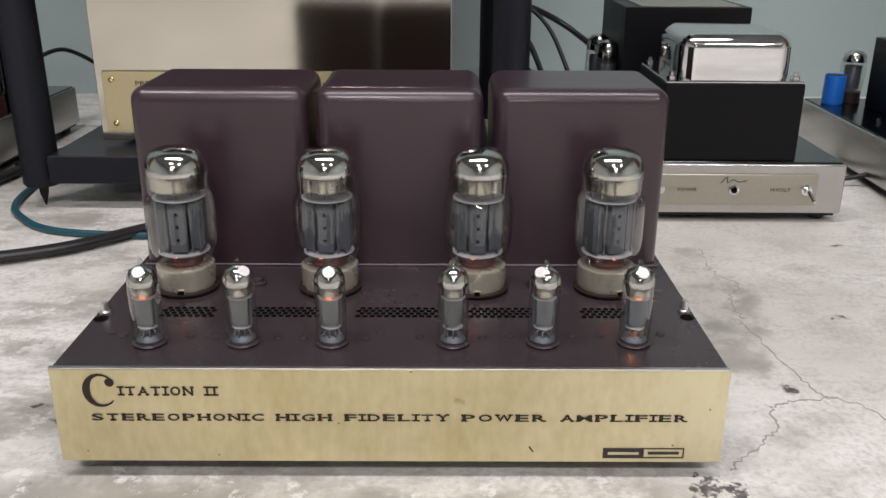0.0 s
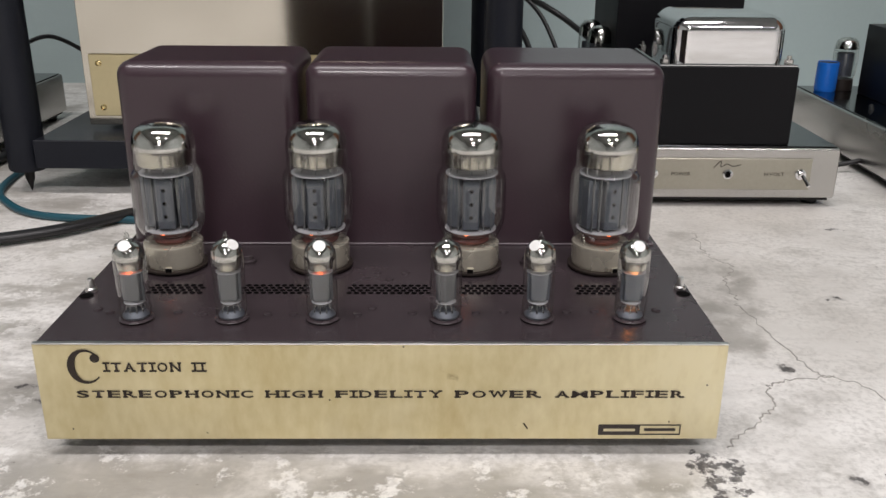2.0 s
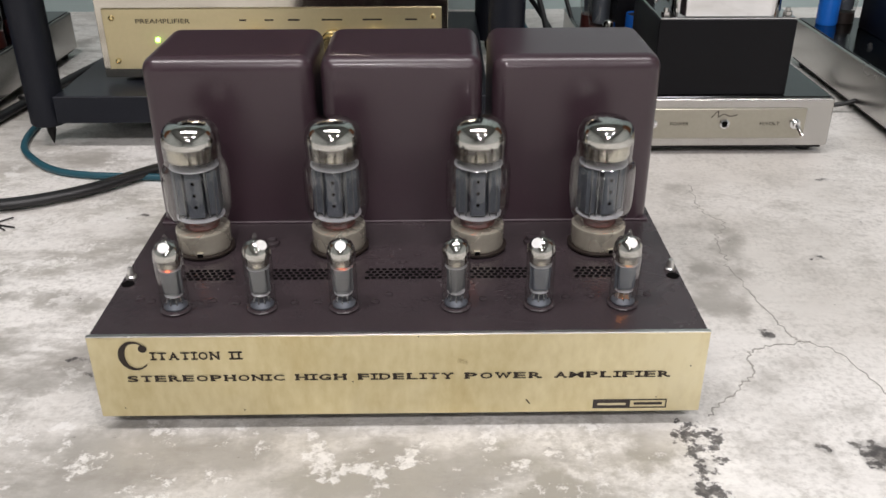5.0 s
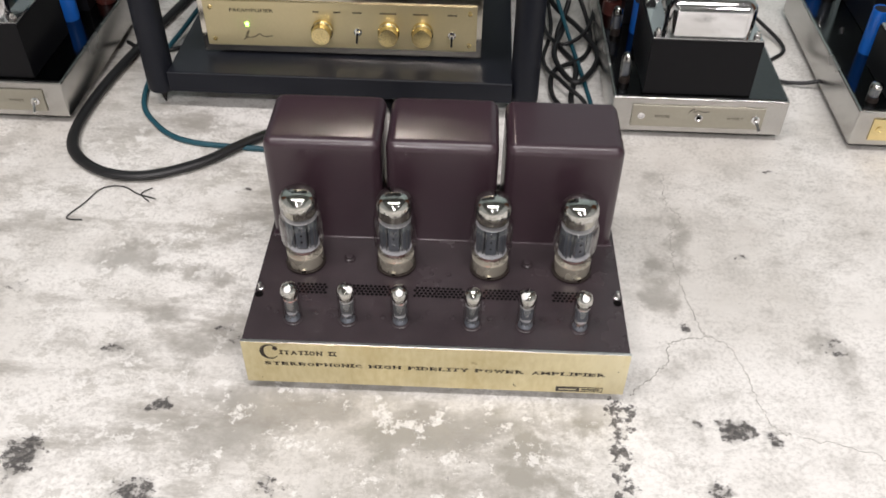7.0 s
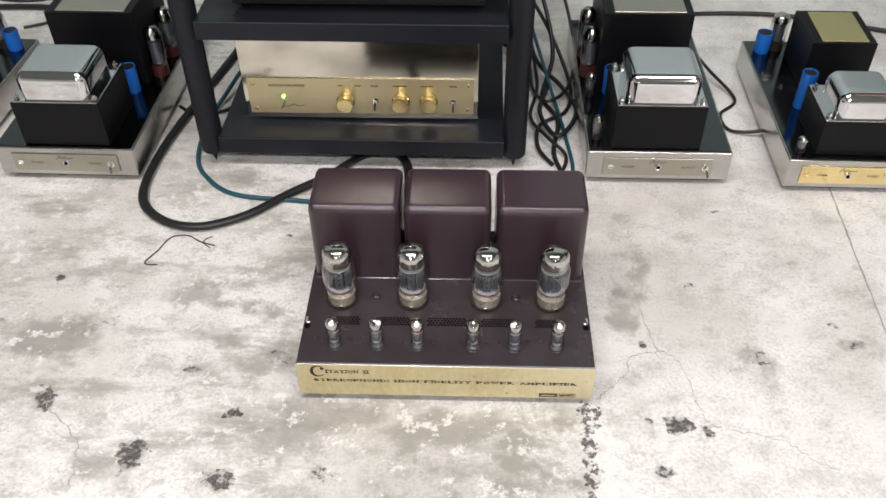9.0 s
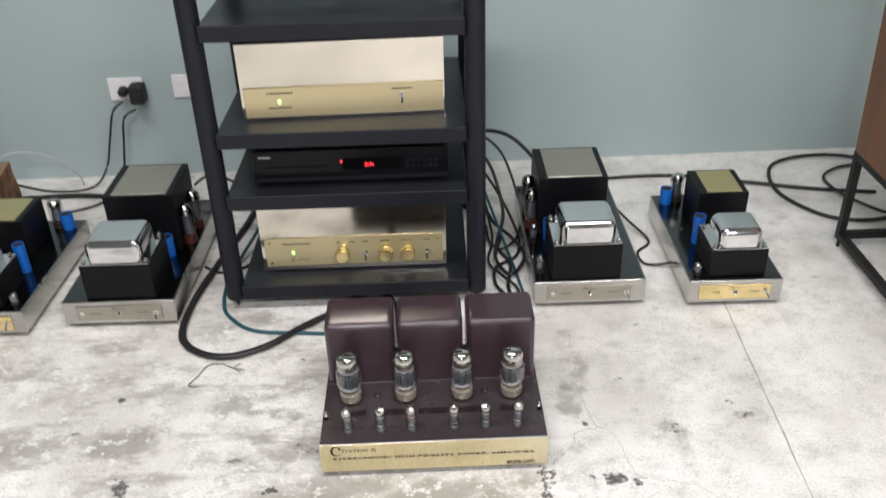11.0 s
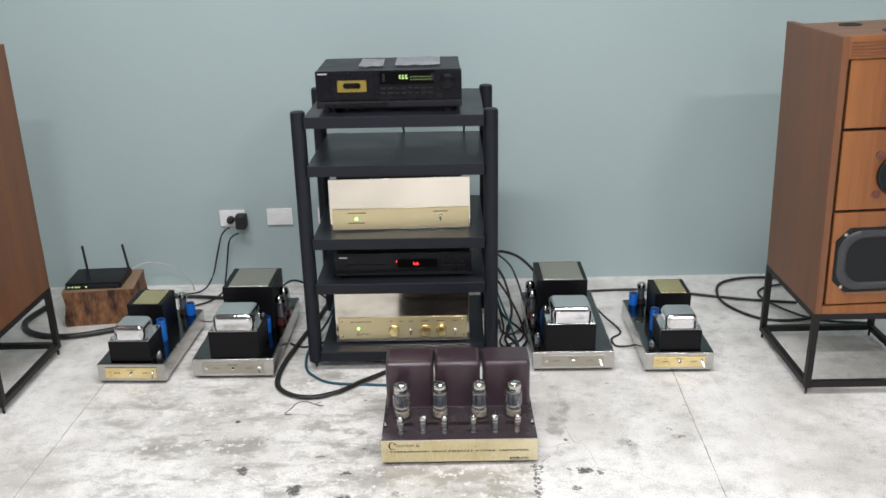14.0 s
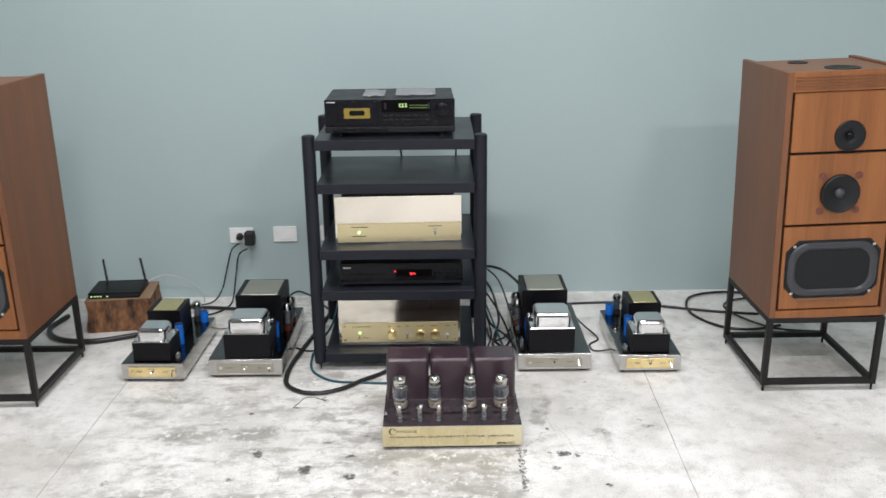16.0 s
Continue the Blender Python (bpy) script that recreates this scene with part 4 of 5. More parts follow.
for x in (-0.18, 0.18):
    for y in (0.03, 0.30):
        part("foot", lathe(B(), [(0.012, 0.0), (0.012, 0.0065)], (x, y, 0), 14), M_RUBBER, pwr)

# cassette deck on top
deck = thing("cassette_deck", "black cassette deck with lit amber tape window on the rack", "cassette deck", -0.214, 0.668, 0.920, 1.2)
part("case", box(B(), -0.236, 0.236, 0.008, 0.300, 0.014, 0.138, 0.002, 2), M_DECKTOP, deck, "dark grey metal lid")
part("fascia", box(B(), -0.239, 0.239, 0.0, 0.008, 0.040, 0.138, 0.002, 2), M_BLACKGLOSS, deck, "black plastic fascia")
part("lower_strip", box(B(), -0.239, 0.239, -0.010, 0.008, 0.018, 0.039, 0.002, 2), M_DECKTOP, deck, "dark grey sloping key strip")
bm = B()
for k in range(7):
    box(bm, -0.21 + k * 0.030, -0.184 + k * 0.030, -0.013, -0.009, 0.022, 0.033, 0.001, 1)
part("keys", bm, M_BLACKGLOSS, deck)
door = part("cassette_door", box(B(), -0.192, -0.048, -0.004, 0.0, 0.046, 0.132, 0.002, 2), M_BLACKGLOSS, deck)
part("tape_window", box(B(), -0.168, -0.072, -0.0055, -0.0038, 0.070, 0.108, 0.003, 2), M_AMBER, door, "amber lit cassette window")
bm = B()
for x in (-0.139, -0.101):
    lathe(bm, [(0.010, -0.0068), (0.010, -0.0054)], (x, 0, 0.090), 16, "y")
box(bm, -0.143, -0.097, -0.0068, -0.0054, 0.081, 0.099, 0.001, 1)
part("tape_hubs", bm, M_BLACKBOX, door)
part("display_window", box(B(), -0.030, 0.150, -0.003, 0.0, 0.092, 0.134, 0.001, 1), M_HOLE, deck)
bm = B()
for x in (0.035, 0.045, 0.056):
    box(bm, x, x + 0.0065, -0.004, -0.0025, 0.109, 0.113)
    box(bm, x, x + 0.002, -0.004, -0.0025, 0.109, 0.122)
    box(bm, x, x + 0.0065, -0.004, -0.0025, 0.119, 0.122)
part("display_digits", bm, M_VFD, deck, "pale green lit digits")
bm = B()
for z in (0.105, 0.114):
    for k in range(9):
        box(bm, 0.072 + k * 0.008, 0.078 + k * 0.008, -0.004, -0.0025, z, z + 0.003)
part("level_segments", bm, M_VFDDIM, deck)
bm = B()
box(bm, -0.020, -0.012, -0.004, -0.0025, 0.102, 0.126)
box(bm, 0.140, 0.148, -0.004, -0.0025, 0.102, 0.126)
part("display_ends", bm, M_DECKTOP, deck)
bm = B()
for k in range(8):
    box(bm, -0.026 + k * 0.022, -0.010 + k * 0.022, -0.003, 0.0, 0.076, 0.081, 0.0006, 1)
    box(bm, -0.026 + k * 0.022, -0.010 + k * 0.022, -0.003, 0.0, 0.060, 0.065, 0.0006, 1)
part("buttons", bm, M_DECKTOP, deck)
part("level_knob", lathe(B(), [(0.026, 0.0), (0.026, -0.010), (0.022, -0.013), (0.004, -0.013)], (0.192, 0, 0.098), 26, "y"), M_BLACKGLOSS, deck)
part("print_bar", box(B(), -0.232, -0.200, -0.0006, 0.001, 0.1265, 0.1310), M_GREY, deck)
for x in (-0.19, 0.19):
    for y in (0.03, 0.26):
        part("foot", lathe(B(), [(0.015, 0.0), (0.015, 0.0185)], (x, y, 0), 14), M_RUBBER, deck)
bm = B()
for i, (x0, x1, y0, y1) in enumerate(((-0.10, -0.02, 0.05, 0.22), (0.02, 0.17, 0.06, 0.26))):
    g = 7
    vs = [[bm.verts.new((x0 + (x1 - x0) * a / g, y0 + (y1 - y0) * b / g, 0.1392 + 0.006 * noise.noise(Vector((a * 0.8 + i * 9, b * 0.8, 0))) + 0.005)) for b in range(g + 1)] for a in range(g + 1)]
    for a in range(g):
        for b in range(g):
            bm.faces.new((vs[a][b], vs[a + 1][b], vs[a + 1][b + 1], vs[a][b + 1]))
bmesh.ops.solidify(bm, geom=bm.faces[:], thickness=0.001)
paper = part("paper_sheet", bm, M_PAPER, None)
paper.matrix_basis = deck.matrix_basis.copy()
tagged(paper, "crumpled grey paper sheets lying on the cassette deck", "paper")


# ---- chrome monoblock amplifiers ----
def bell(bm, x0, x1, y0, y1, z0, z1):
    """A pressed transformer bell: a low box with broad rounded corners and a flange."""
    box(bm, x0, x1, y0, y1, z0, z1)
    vs = sorted(bm.verts, key=lambda v: v.index)[-8:]
    es = [e for e in bm.edges if all(v in vs for v in e.verts) and not all(abs(v.co.z - z0) < 1e-6 for v in e.verts)]
    bmesh.ops.bevel(bm, geom=es, offset=0.019, segments=5, profile=0.42, affect="EDGES")


def capacitor(parent, x, y, z0, z1, r):
    c = part("capacitor", lathe(B(), [(r * 0.94, z0), (r, z0 + 0.003), (r, z1 - 0.004), (r * 0.96, z1), (r * 0.85, z1 - 0.0005), (r * 0.85, z1 - 0.002)], (x, y, 0), 22), M_BLUE, parent, "bright blue electrolytic capacitor")
    part("can_top", lathe(B(), [(r * 0.84, z1 - 0.0022), (r * 0.84, z1 - 0.0012), (r * 0.3, z1 - 0.0010)], (x, y, 0), 20), M_DECKTOP, c)


def tube_simple(parent, x, y, z, r, h, red=False):
    t = part("tube", lathe(B(), [(r * 0.8, z + h * 0.2), (r * 0.95, z + h * 0.3), (r, z + h * 0.5), (r * 0.96, z + h * 0.8), (r * 0.86, z + h * 0.92), (r * 0.55, z + h * 0.98), (r * 0.02, z + h)], (x, y, 0), 22, close=False), M_GLASS, parent, "glass tube", 80)
    t.visible_shadow = False
    part("base", lathe(B(), [(r * 0.85, z), (r * 0.9, z + 0.002), (r * 0.86, z + h * 0.21)], (x, y, 0), 20), M_REDBASE if red else M_BAKE, t)
    part("getter", lathe(B(), [(r * 0.93, z + h * 0.78), (r * 0.92, z + h * 0.81), (r * 0.83, z + h * 0.91), (r * 0.52, z + h * 0.970), (r * 0.02, z + h * 0.992)], (x, y, 0), 20, close=False), M_GETTER, t, "", 80)
    part("anode", lathe(B(), [(r * 0.66, z + h * 0.26), (r * 0.68, z + h * 0.70), (r * 0.3, z + h * 0.71)], (x, y, 0), 10), M_PLATE, t)


def monoblock(name, label, x, y, rz, W, D, s, plate, big, small, bellh, rich):
    """s: the side of the tubes, -1 or +1 along x. big and small: x0, x1, y0, y1, height over the chassis, for s = -1."""
    Z0, Z1 = 0.013, 0.079
    t = thing(name, label, "amplifier", x, y, 0, rz, "chrome monoblock amplifiers")

    def fx(a, b):
        return (a, b) if s < 0 else (-b, -a)

    part("chassis", box(B(), -W / 2, W / 2, 0.0, D, Z0, Z1, 0.003, 3), M_STEEL, t, "bright stainless steel chassis")
    # the plate's dark tone is a reflection held in its colour
    part("top_plate", box(B(), -W / 2 + 0.004, W / 2 - 0.004, 0.004, D - 0.004, Z1 + 0.0003, Z1 + 0.0016, 0.0006, 1), M_DARKREFLECT, t, "mirror-polished top plate with dark reflections put into its colour")
    part("under_tray", box(B(), -W / 2 + 0.006, W / 2 - 0.006, 0.006, D - 0.006, Z0 - 0.004, Z0 + 0.001), M_IRON, t)
    pl = part("name_plate", box(B(), -W * 0.385, W * 0.375, -0.003, -0.0002, Z0 + 0.012, Z1 - 0.013, 0.0006, 1), plate, t, "engraved plate with print")
    toggle(t, W * 0.325, -0.003, (Z0 + Z1) / 2, 0.004)
    part("jack", lathe(B(), [(0.0065, -0.003), (0.0065, -0.006), (0.0045, -0.007), (0.003, -0.005)], (0, 0, (Z0 + Z1) / 2), 14, "y"), M_CHROME, t)
    part("jack_hole", lathe(B(), [(0.0030, -0.0062), (0.0030, -0.0055)], (0, 0, (Z0 + Z1) / 2), 10, "y"), M_HOLE, t)
    bm = B()
    screw(bm, -W * 0.33, -0.003, (Z0 + Z1) / 2, 0.006)
    part("lamp_bezel", bm, M_GOLD if plate == M_GOLD else M_CHROME, t)
    zc = (Z0 + Z1) / 2
    lettering("POWER", M_INK, pl, -W * 0.25, -W * 0.165, -0.0031, zc - 0.0025, zc + 0.0022)
    lettering("H.VOLT", M_INK, pl, W * 0.165, W * 0.255, -0.0031, zc - 0.0025, zc + 0.0022)
    bm = B()
    sweep(bm, [(-0.018, -0.0032, zc + 0.008), (-0.010, -0.0032, zc + 0.017), (-0.009, -0.0032, zc + 0.009), (-0.002, -0.0032, zc + 0.013), (0.006, -0.0032, zc + 0.010), (0.016, -0.0032, zc + 0.012)], 0.0006, 5)
    part("maker_mark", bm, M_INK, pl)
    for a in (-1, 1):
        for b in (0.03, D - 0.03):
            part("foot", lathe(B(), [(0.010, 0.0), (0.011, 0.002), (0.011, Z0)], (a * (W / 2 - 0.02), b, 0), 12), M_RUBBER, t)
    # large transformer box at the rear, its lid carrying a plate
    x0, x1, y0, y1, h = big
    x0, x1 = fx(x0, x1)
    bx = part("transformer_box", box(B(), x0, x1, y0, y1, Z1 + 0.0016, Z1 + h, 0.002, 2), M_BLACKBOX, t, "large black lacquered box")
    part("lid_plate", box(B(), x0 + 0.022, x1 - 0.016, y0 + 0.006, y1 - 0.010, Z1 + h - 0.0004, Z1 + h + 0.002, 0.0008, 1), plate if plate == M_GOLD else M_NICKEL, bx, "engraved metal lid plate")
    # small box at the front with a chrome bell on it
    x0, x1, y0, y1, h = small
    x0, x1 = fx(x0, x1)
    sb = part("choke_box", box(B(), x0, x1, y0, y1, Z1 + 0.0016, Z1 + h, 0.002, 2), M_BLACKBOX, t, "small black lacquered box")
    bm = box(B(), x0 + 0.002, x1 - 0.002, y0 + 0.002, y1 - 0.002, Z1 + h, Z1 + h + 0.003, 0.001, 1)
    part("bell_flange", bm, M_CHROME, sb)
    bm = B()
    bell(bm, x0 + 0.018, x1 - 0.016, y0 + 0.006, y1 - 0.018, Z1 + h + 0.003, Z1 + h + bellh)
    part("bell_cover", bm, M_CHROME, sb, "bright chrome transformer bell", 32)
    for a in (x0 + 0.010, x1 - 0.010):
        for b in (y0 + 0.014, y1 - 0.014):
            bm = lathe(B(), [(0.006, Z1 + h + 0.003), (0.006, Z1 + h + 0.008), (0.0035, Z1 + h + 0.009), (0.0032, Z1 + h + 0.013)], (a, b, 0), 6)
            part("bolt", bm, M_STEEL, sb)
    # capacitors and tubes along the open side
    e = s * (W / 2)
    if rich:
        for b in (0.29, 0.375):
            tube_simple(t, e - s * 0.0225, b, Z1 + 0.0016, 0.0205, 0.118, True)
        for b in (0.045, 0.205) if s < 0 else ():
            tube_simple(t, e - s * 0.020, b, Z1 + 0.0016, 0.010, 0.055)
        capacitor(t, e - s * 0.064, 0.218, Z1 + 0.0016, Z1 + 0.062, 0.017)
    else:
        tube_simple(t, e - s * 0.026, 0.03, Z1 + 0.0016, 0.011, 0.034)
        capacitor(t, e - s * 0.066, 0.190, Z1 + 0.0016, Z1 + 0.085, 0.016)
        tube_simple(t, e - s * 0.066, 0.434, Z1 + 0.0016, 0.0205, 0.088)
        capacitor(t, e - s * 0.033, 0.420, Z1 + 0.0016, Z1 + 0.050, 0.0175)
    return t


BIG1, SML1 = (-0.106, 0.080, 0.245, 0.440, 0.172), (-0.097, 0.079, 0.010, 0.165, 0.100)
BIG2, SML2 = (-0.040, 0.094, 0.255, 0.400, 0.115), (-0.068, 0.076, 0.018, 0.150, 0.078)
monoblock("monoblock_amplifier", "stainless steel monoblock amplifier with nickel plate and chrome bell", 0.406, 0.569, 0.2, 0.287, 0.545, -1, M_NICKEL, BIG1, SML1, 0.062, True)
monoblock("monoblock_amplifier", "smaller stainless steel monoblock amplifier with gold plate", 0.7755, 0.551, -0.3, 0.238, 0.470, -1, M_GOLD, BIG2, SML2, 0.055, False)
monoblock("monoblock_amplifier", "stainless steel monoblock amplifier with nickel plate and chrome bell", -0.795, 0.547, -0.4, 0.287, 0.545, 1, M_NICKEL, BIG1, SML1, 0.062, True)
monoblock("monoblock_amplifier", "smaller stainless steel monoblock amplifier with gold plate", -1.146, 0.519, -1.5, 0.240, 0.470, 1, M_GOLD, BIG2, SML2, 0.055, False)


# ---- loudspeakers on iron stands ----
def stadium(bm, cx, cz, w, h, y, seg=24):
    """An outline of a rectangle with broadly rounded corners, as a ring of vertices at depth y."""
    r = h * 0.36
    half, tall = w / 2 - r, h / 2 - r
    ring = []
    for k in range(seg):
        a = 2 * math.pi * (k + 0.5) / seg
        sx, sz = math.copysign(half, math.cos(a)), math.copysign(tall, math.sin(a))
        ring.append(bm.verts.new((cx + sx + r * math.cos(a), y, cz + sz + r * math.sin(a))))
    return ring


def loudspeaker(x, y, z, rz, lean):
    t = thing("loudspeaker", "tall teak three-way loudspeaker without grille on iron stand", "loudspeaker", x, y, z, rz, "pair of loudspeakers")
    t.matrix_basis = t.matrix_basis @ pose(0, 0, 0, 0, lean, 0)
    W, D, H = 0.424, 0.450, 0.882
    w2 = W / 2
    th = 0.022
    part("side_panel", box(B(), -w2, -w2 + th, 0, D, 0, H, 0.0015, 1), M_VENEER, t, "teak veneered side")
    part("side_panel", box(B(), w2 - th, w2, 0, D, 0, H, 0.0015, 1), M_VENEER, t, "teak veneered side")
    part("bottom_rail", box(B(), -w2 + th, w2 - th, 0, D, 0.0, 0.030, 0.001, 1), M_BAFFLE, t)
    part("top_rail", box(B(), -w2 + th, w2 - th, 0, 0.020, H - 0.066, H, 0.001, 1), M_BAFFLE, t)
    bm = B()
    for k in range(5):
        box(bm, -w2 + th + 0.004, w2 - th - 0.004, -0.0022, 0.001, H - 0.058 + k * 0.0095, H - 0.0525 + k * 0.0095, 0.0012, 1)
    part("reeding", bm, M_VENEER, t, "reeded teak strip")
    part("back_panel", box(B(), -w2 + th, w2 - th, D - 0.02, D - 0.001, 0.030, H - 0.022), M_VENEER, t)
    tp = part("top_panel", box(B(), -w2 + th, w2 - th, 0.021, D - 0.022, H - 0.021, H - 0.008), M_PALEWOOD, t, "paler recessed top board")
    for px, py, pr in ((0.03, 0.14, 0.060), (-0.05, 0.33, 0.036)):
        d = lathe(B(), [(pr, H - 0.0078), (pr * 0.98, H - 0.005), (pr * 0.8, H - 0.0055), (pr * 0.72, H - 0.0075), (pr * 0.25, H - 0.0078)], (px, py, 0), 30)
        part("top_driver", d, M_CONE, tp, "black upward-facing driver")
    part("recess_lining", box(B(), -w2 + th + 0.0005, w2 - th - 0.0005, 0.018, 0.021, 0.030, H - 0.066), M_IRON, t, "black recess round the baffle boards")
    zs = ((0.036, 0.343), (0.353, 0.600), (0.610, 0.813))
    for z0, z1 in zs:
        part("baffle_board", box(B(), -w2 + th + 0.010, w2 - th - 0.010, 0.004, 0.0185, z0, z1, 0.0012, 1), M_BAFFLE, t, "warm teak baffle board")
    # racetrack bass driver with a broad rubber surround
    cz = 0.186
    bm = B()
    pts = [(-0.168, -0.066), (-0.168, 0.066), (-0.128, 0.108), (0.128, 0.108), (0.168, 0.066), (0.168, -0.066), (0.128, -0.108), (-0.128, -0.108)]
    out = [bm.verts.new((px, 0.0035, cz + pz)) for px, pz in pts]
    outf = [bm.verts.new((px * 0.985, 0.0, cz + pz * 0.985)) for px, pz in pts]
    bridge(bm, [out, outf])
    bm.faces.new(outf)
    wf = part("bass_driver", bm, M_CONE, t, "flat oval black bass driver")
    bm = B()
    rings = [stadium(bm, 0, cz, 0.318, 0.200, -0.0004, seg=36), stadium(bm, 0, cz, 0.304, 0.188, -0.006, seg=36), stadium(bm, 0, cz, 0.280, 0.164, -0.007, seg=36), stadium(bm, 0, cz, 0.262, 0.148, -0.0008, seg=36)]
    bridge(bm, rings)
    part("surround", bm, M_SURROUND, wf, "grey rubber roll surround")
    bm = B()
    r0 = stadium(bm, 0, cz, 0.264, 0.150, -0.0012, seg=36)
    bm.faces.new(r0)
    part("diaphragm", bm, M_CONE, wf)
    part("trim_edge", box(B(), -0.122, 0.122, -0.001, 0.0036, cz - 0.1165, cz - 0.1085, 0.0008, 1), M_PALEWOOD, wf)
    for sx in (-1, 1):
        for sz in (-1, 1):
            bm = B()
            screw(bm, sx * 0.140, 0.0, cz + sz * 0.088, 0.006)
            part("screw", bm, M_STEEL, wf)
    # midrange
    cz = 0.462
    md = part("midrange_driver", lathe(B(), [(0.066, 0.0038), (0.068, 0.000), (0.067, -0.008), (0.062, -0.011), (0.056, -0.008), (0.049, -0.007), (0.030, 0.001), (0.016, 0.0032)], (0.0, 0, cz), 34, "y", False), M_CONE, t, "round black midrange driver")
    part("dust_cap", lathe(B(), [(0.0185, 0.0030), (0.016, -0.005), (0.009, -0.010), (0.0005, -0.011)], (0, 0, cz), 22, "y", False), M_SURROUND, md, "paler domed cap")
    for sx in (-1, 1):
        for sz in (-1, 1):
            lug = lathe(B(), [(0.013, 0.0039), (0.013, 0.001), (0.006, 0.0005), (0.005, -0.001)], (sx * 0.062, 0, cz + sz * 0.062), 14, "y")
            part("mounting_lug", lug, M_COPPER, md)
    # tweeter
    cz = 0.662
    tw = part("tweeter", lathe(B(), [(0.0525, 0.0038), (0.0525, -0.002), (0.050, -0.004), (0.030, -0.0042), (0.022, 0.001), (0.014, 0.003)], (0.016, 0, cz), 32, "y", False), M_CONE, t, "round black tweeter plate")
    part("dome", lathe(B(), [(0.0145, 0.0032), (0.012, -0.003), (0.007, -0.006), (0.0005, -0.007)], (0.016, 0, cz), 20, "y", False), M_BLACKGLOSS, tw)
    s = thing("speaker_stand", "black iron speaker stand of square bars with spiked feet", "stand", x, y, 0, rz, "pair of speaker stands")
    q = 0.021
    X, Y0, Y1 = w2 + 0.001, -0.001, D + 0.001
    for a in (-X, X - q):
        for b in (Y0, Y1 - q):
            lg = part("leg", box(B(), a, a + q, b, b + q, 0.026, z - 0.0005 - q, 0.0012, 1), M_IRON, s)
            part("spike", lathe(B(), [(0.0035, 0.0), (0.0045, 0.004), (0.0045, 0.027)], (a + q / 2, b + q / 2, 0), 10), M_IRON, lg)
    for zr in (0.0275, z - 0.0005 - q):
        for b in (Y0, Y1 - q):
            part("rail", box(B(), -X + q * (zr < 0.1), X - q * (zr < 0.1), b, b + q, zr, zr + q, 0.0012, 1), M_IRON, s)
        for a in (-X, X - q):
            part("rail", box(B(), a, a + q, Y0 + q, Y1 - q, zr, zr + q, 0.0012, 1), M_IRON, s)
    return t


loudspeaker(1.3635, 0.387, 0.296, 0.4, -1.7)
loudspeaker(-1.716, 0.320, 0.272, 0.0, 0.0)

# ---- router on a wooden block ----
blk = B()
box(blk, -0.140, 0.140, -0.110, 0.110, 0.0, 0.148)
bmesh.ops.subdivide_edges(blk, edges=blk.edges[:], cuts=9, use_grid_fill=True)
for v in blk.verts:
    k = noise.noise_vector(v.co * 16) * 0.008 + noise.noise_vector(v.co * 45) * 0.003
    if 0.004 < v.co.z < 0.145:
        v.co += Vector((k.x, k.y, 0)) * 1.3
block = part("wooden_block", blk, M_BARK, None, "", 60)
block.matrix_basis = pose(-1.460 * U, 1.135 * U, 0, 0, 0, 8)
tagged(block, "rough brown wooden block standing on the floor", "block")
block.data.materials.append(M_BLOCKTOP)
for p in block.data.polygons:
    if p.normal.z > 0.9:
        p.material_index = 1
rt = thing("router", "black wireless router with two aerials and lit lamps on wooden block", "router", -1.474, 1.130, 0.1485, 4)
bm = box(B(), -0.110, 0.110, -0.085, 0.085, 0.0, 0.026, 0.004, 2)
part("body", bm, M_BLACKBOX, rt, "black plastic body")
part("front_strip", box(B(), -0.106, 0.106, -0.0875, -0.084, 0.004, 0.020, 0.001, 1), M_DECKTOP, rt, "grey front strip")
bm = B()
for k, x in enumerate((-0.098, -0.084, -0.070, -0.058, -0.030)):
    box(bm, x, x + 0.008, -0.0885, -0.087, 0.009, 0.014)
part("lamps", bm, M_VFD, rt, "yellow-green lit lamps")
for x, lean in ((-0.075, -0.006), (0.095, -0.012)):
    bm = sweep(B(), [(x, 0.088, 0.010), (x, 0.089, 0.030), (x + lean, 0.090, 0.125)], 0.0055, 8, False)
    part("aerial", bm, M_RUBBER, rt, "black stub aerial")

# ---- wall sockets ----
def wall_y(x):
    return WY / math.cos(radians(WTURN)) + x * math.tan(radians(WTURN))


def socket_plate(x, z, plugs):
    t = thing("wall_socket", "white plastic double wall socket with black plugs" if plugs else "white plastic blank wall plate", "socket", x, wall_y(x), z, WTURN, "white wall plates")
    part("plate", box(B(), -0.056, 0.056, -0.010, -0.0005, -0.037, 0.037, 0.003, 2), M_WHITE, t)
    part("insert", box(B(), -0.042, 0.042, -0.0118, -0.0095, -0.022, 0.022, 0.001, 1), M_WHITE, t)
    return t


socket_plate(-0.979, 0.313, True)
socket_plate(-0.772, 0.316, False)
socket_plate(-0.549, 0.318, False)
pg = thing("plug", "black mains plugs in the wall socket", "plug", -0.955, wall_y(-0.955) - 0.012, 0.306)
part("body", box(B(), -0.002, 0.044, -0.052, 0.0, -0.030, 0.034, 0.008, 3), M_RUBBER, pg)
part("small_body", lathe(B(), [(0.013, 0.0), (0.017, -0.010), (0.015, -0.030), (0.008, -0.038)], (-0.028, 0, 0.006), 14, "y"), M_RUBBER, pg)


# ---- cables ----
def cable(label, pts, r, material, flat=1.0, name="cable"):
    ob = part(name, sweep(B(), pts, r, 8, True, flat), material, None, "", 70)
    return tagged(ob, label, "cable")


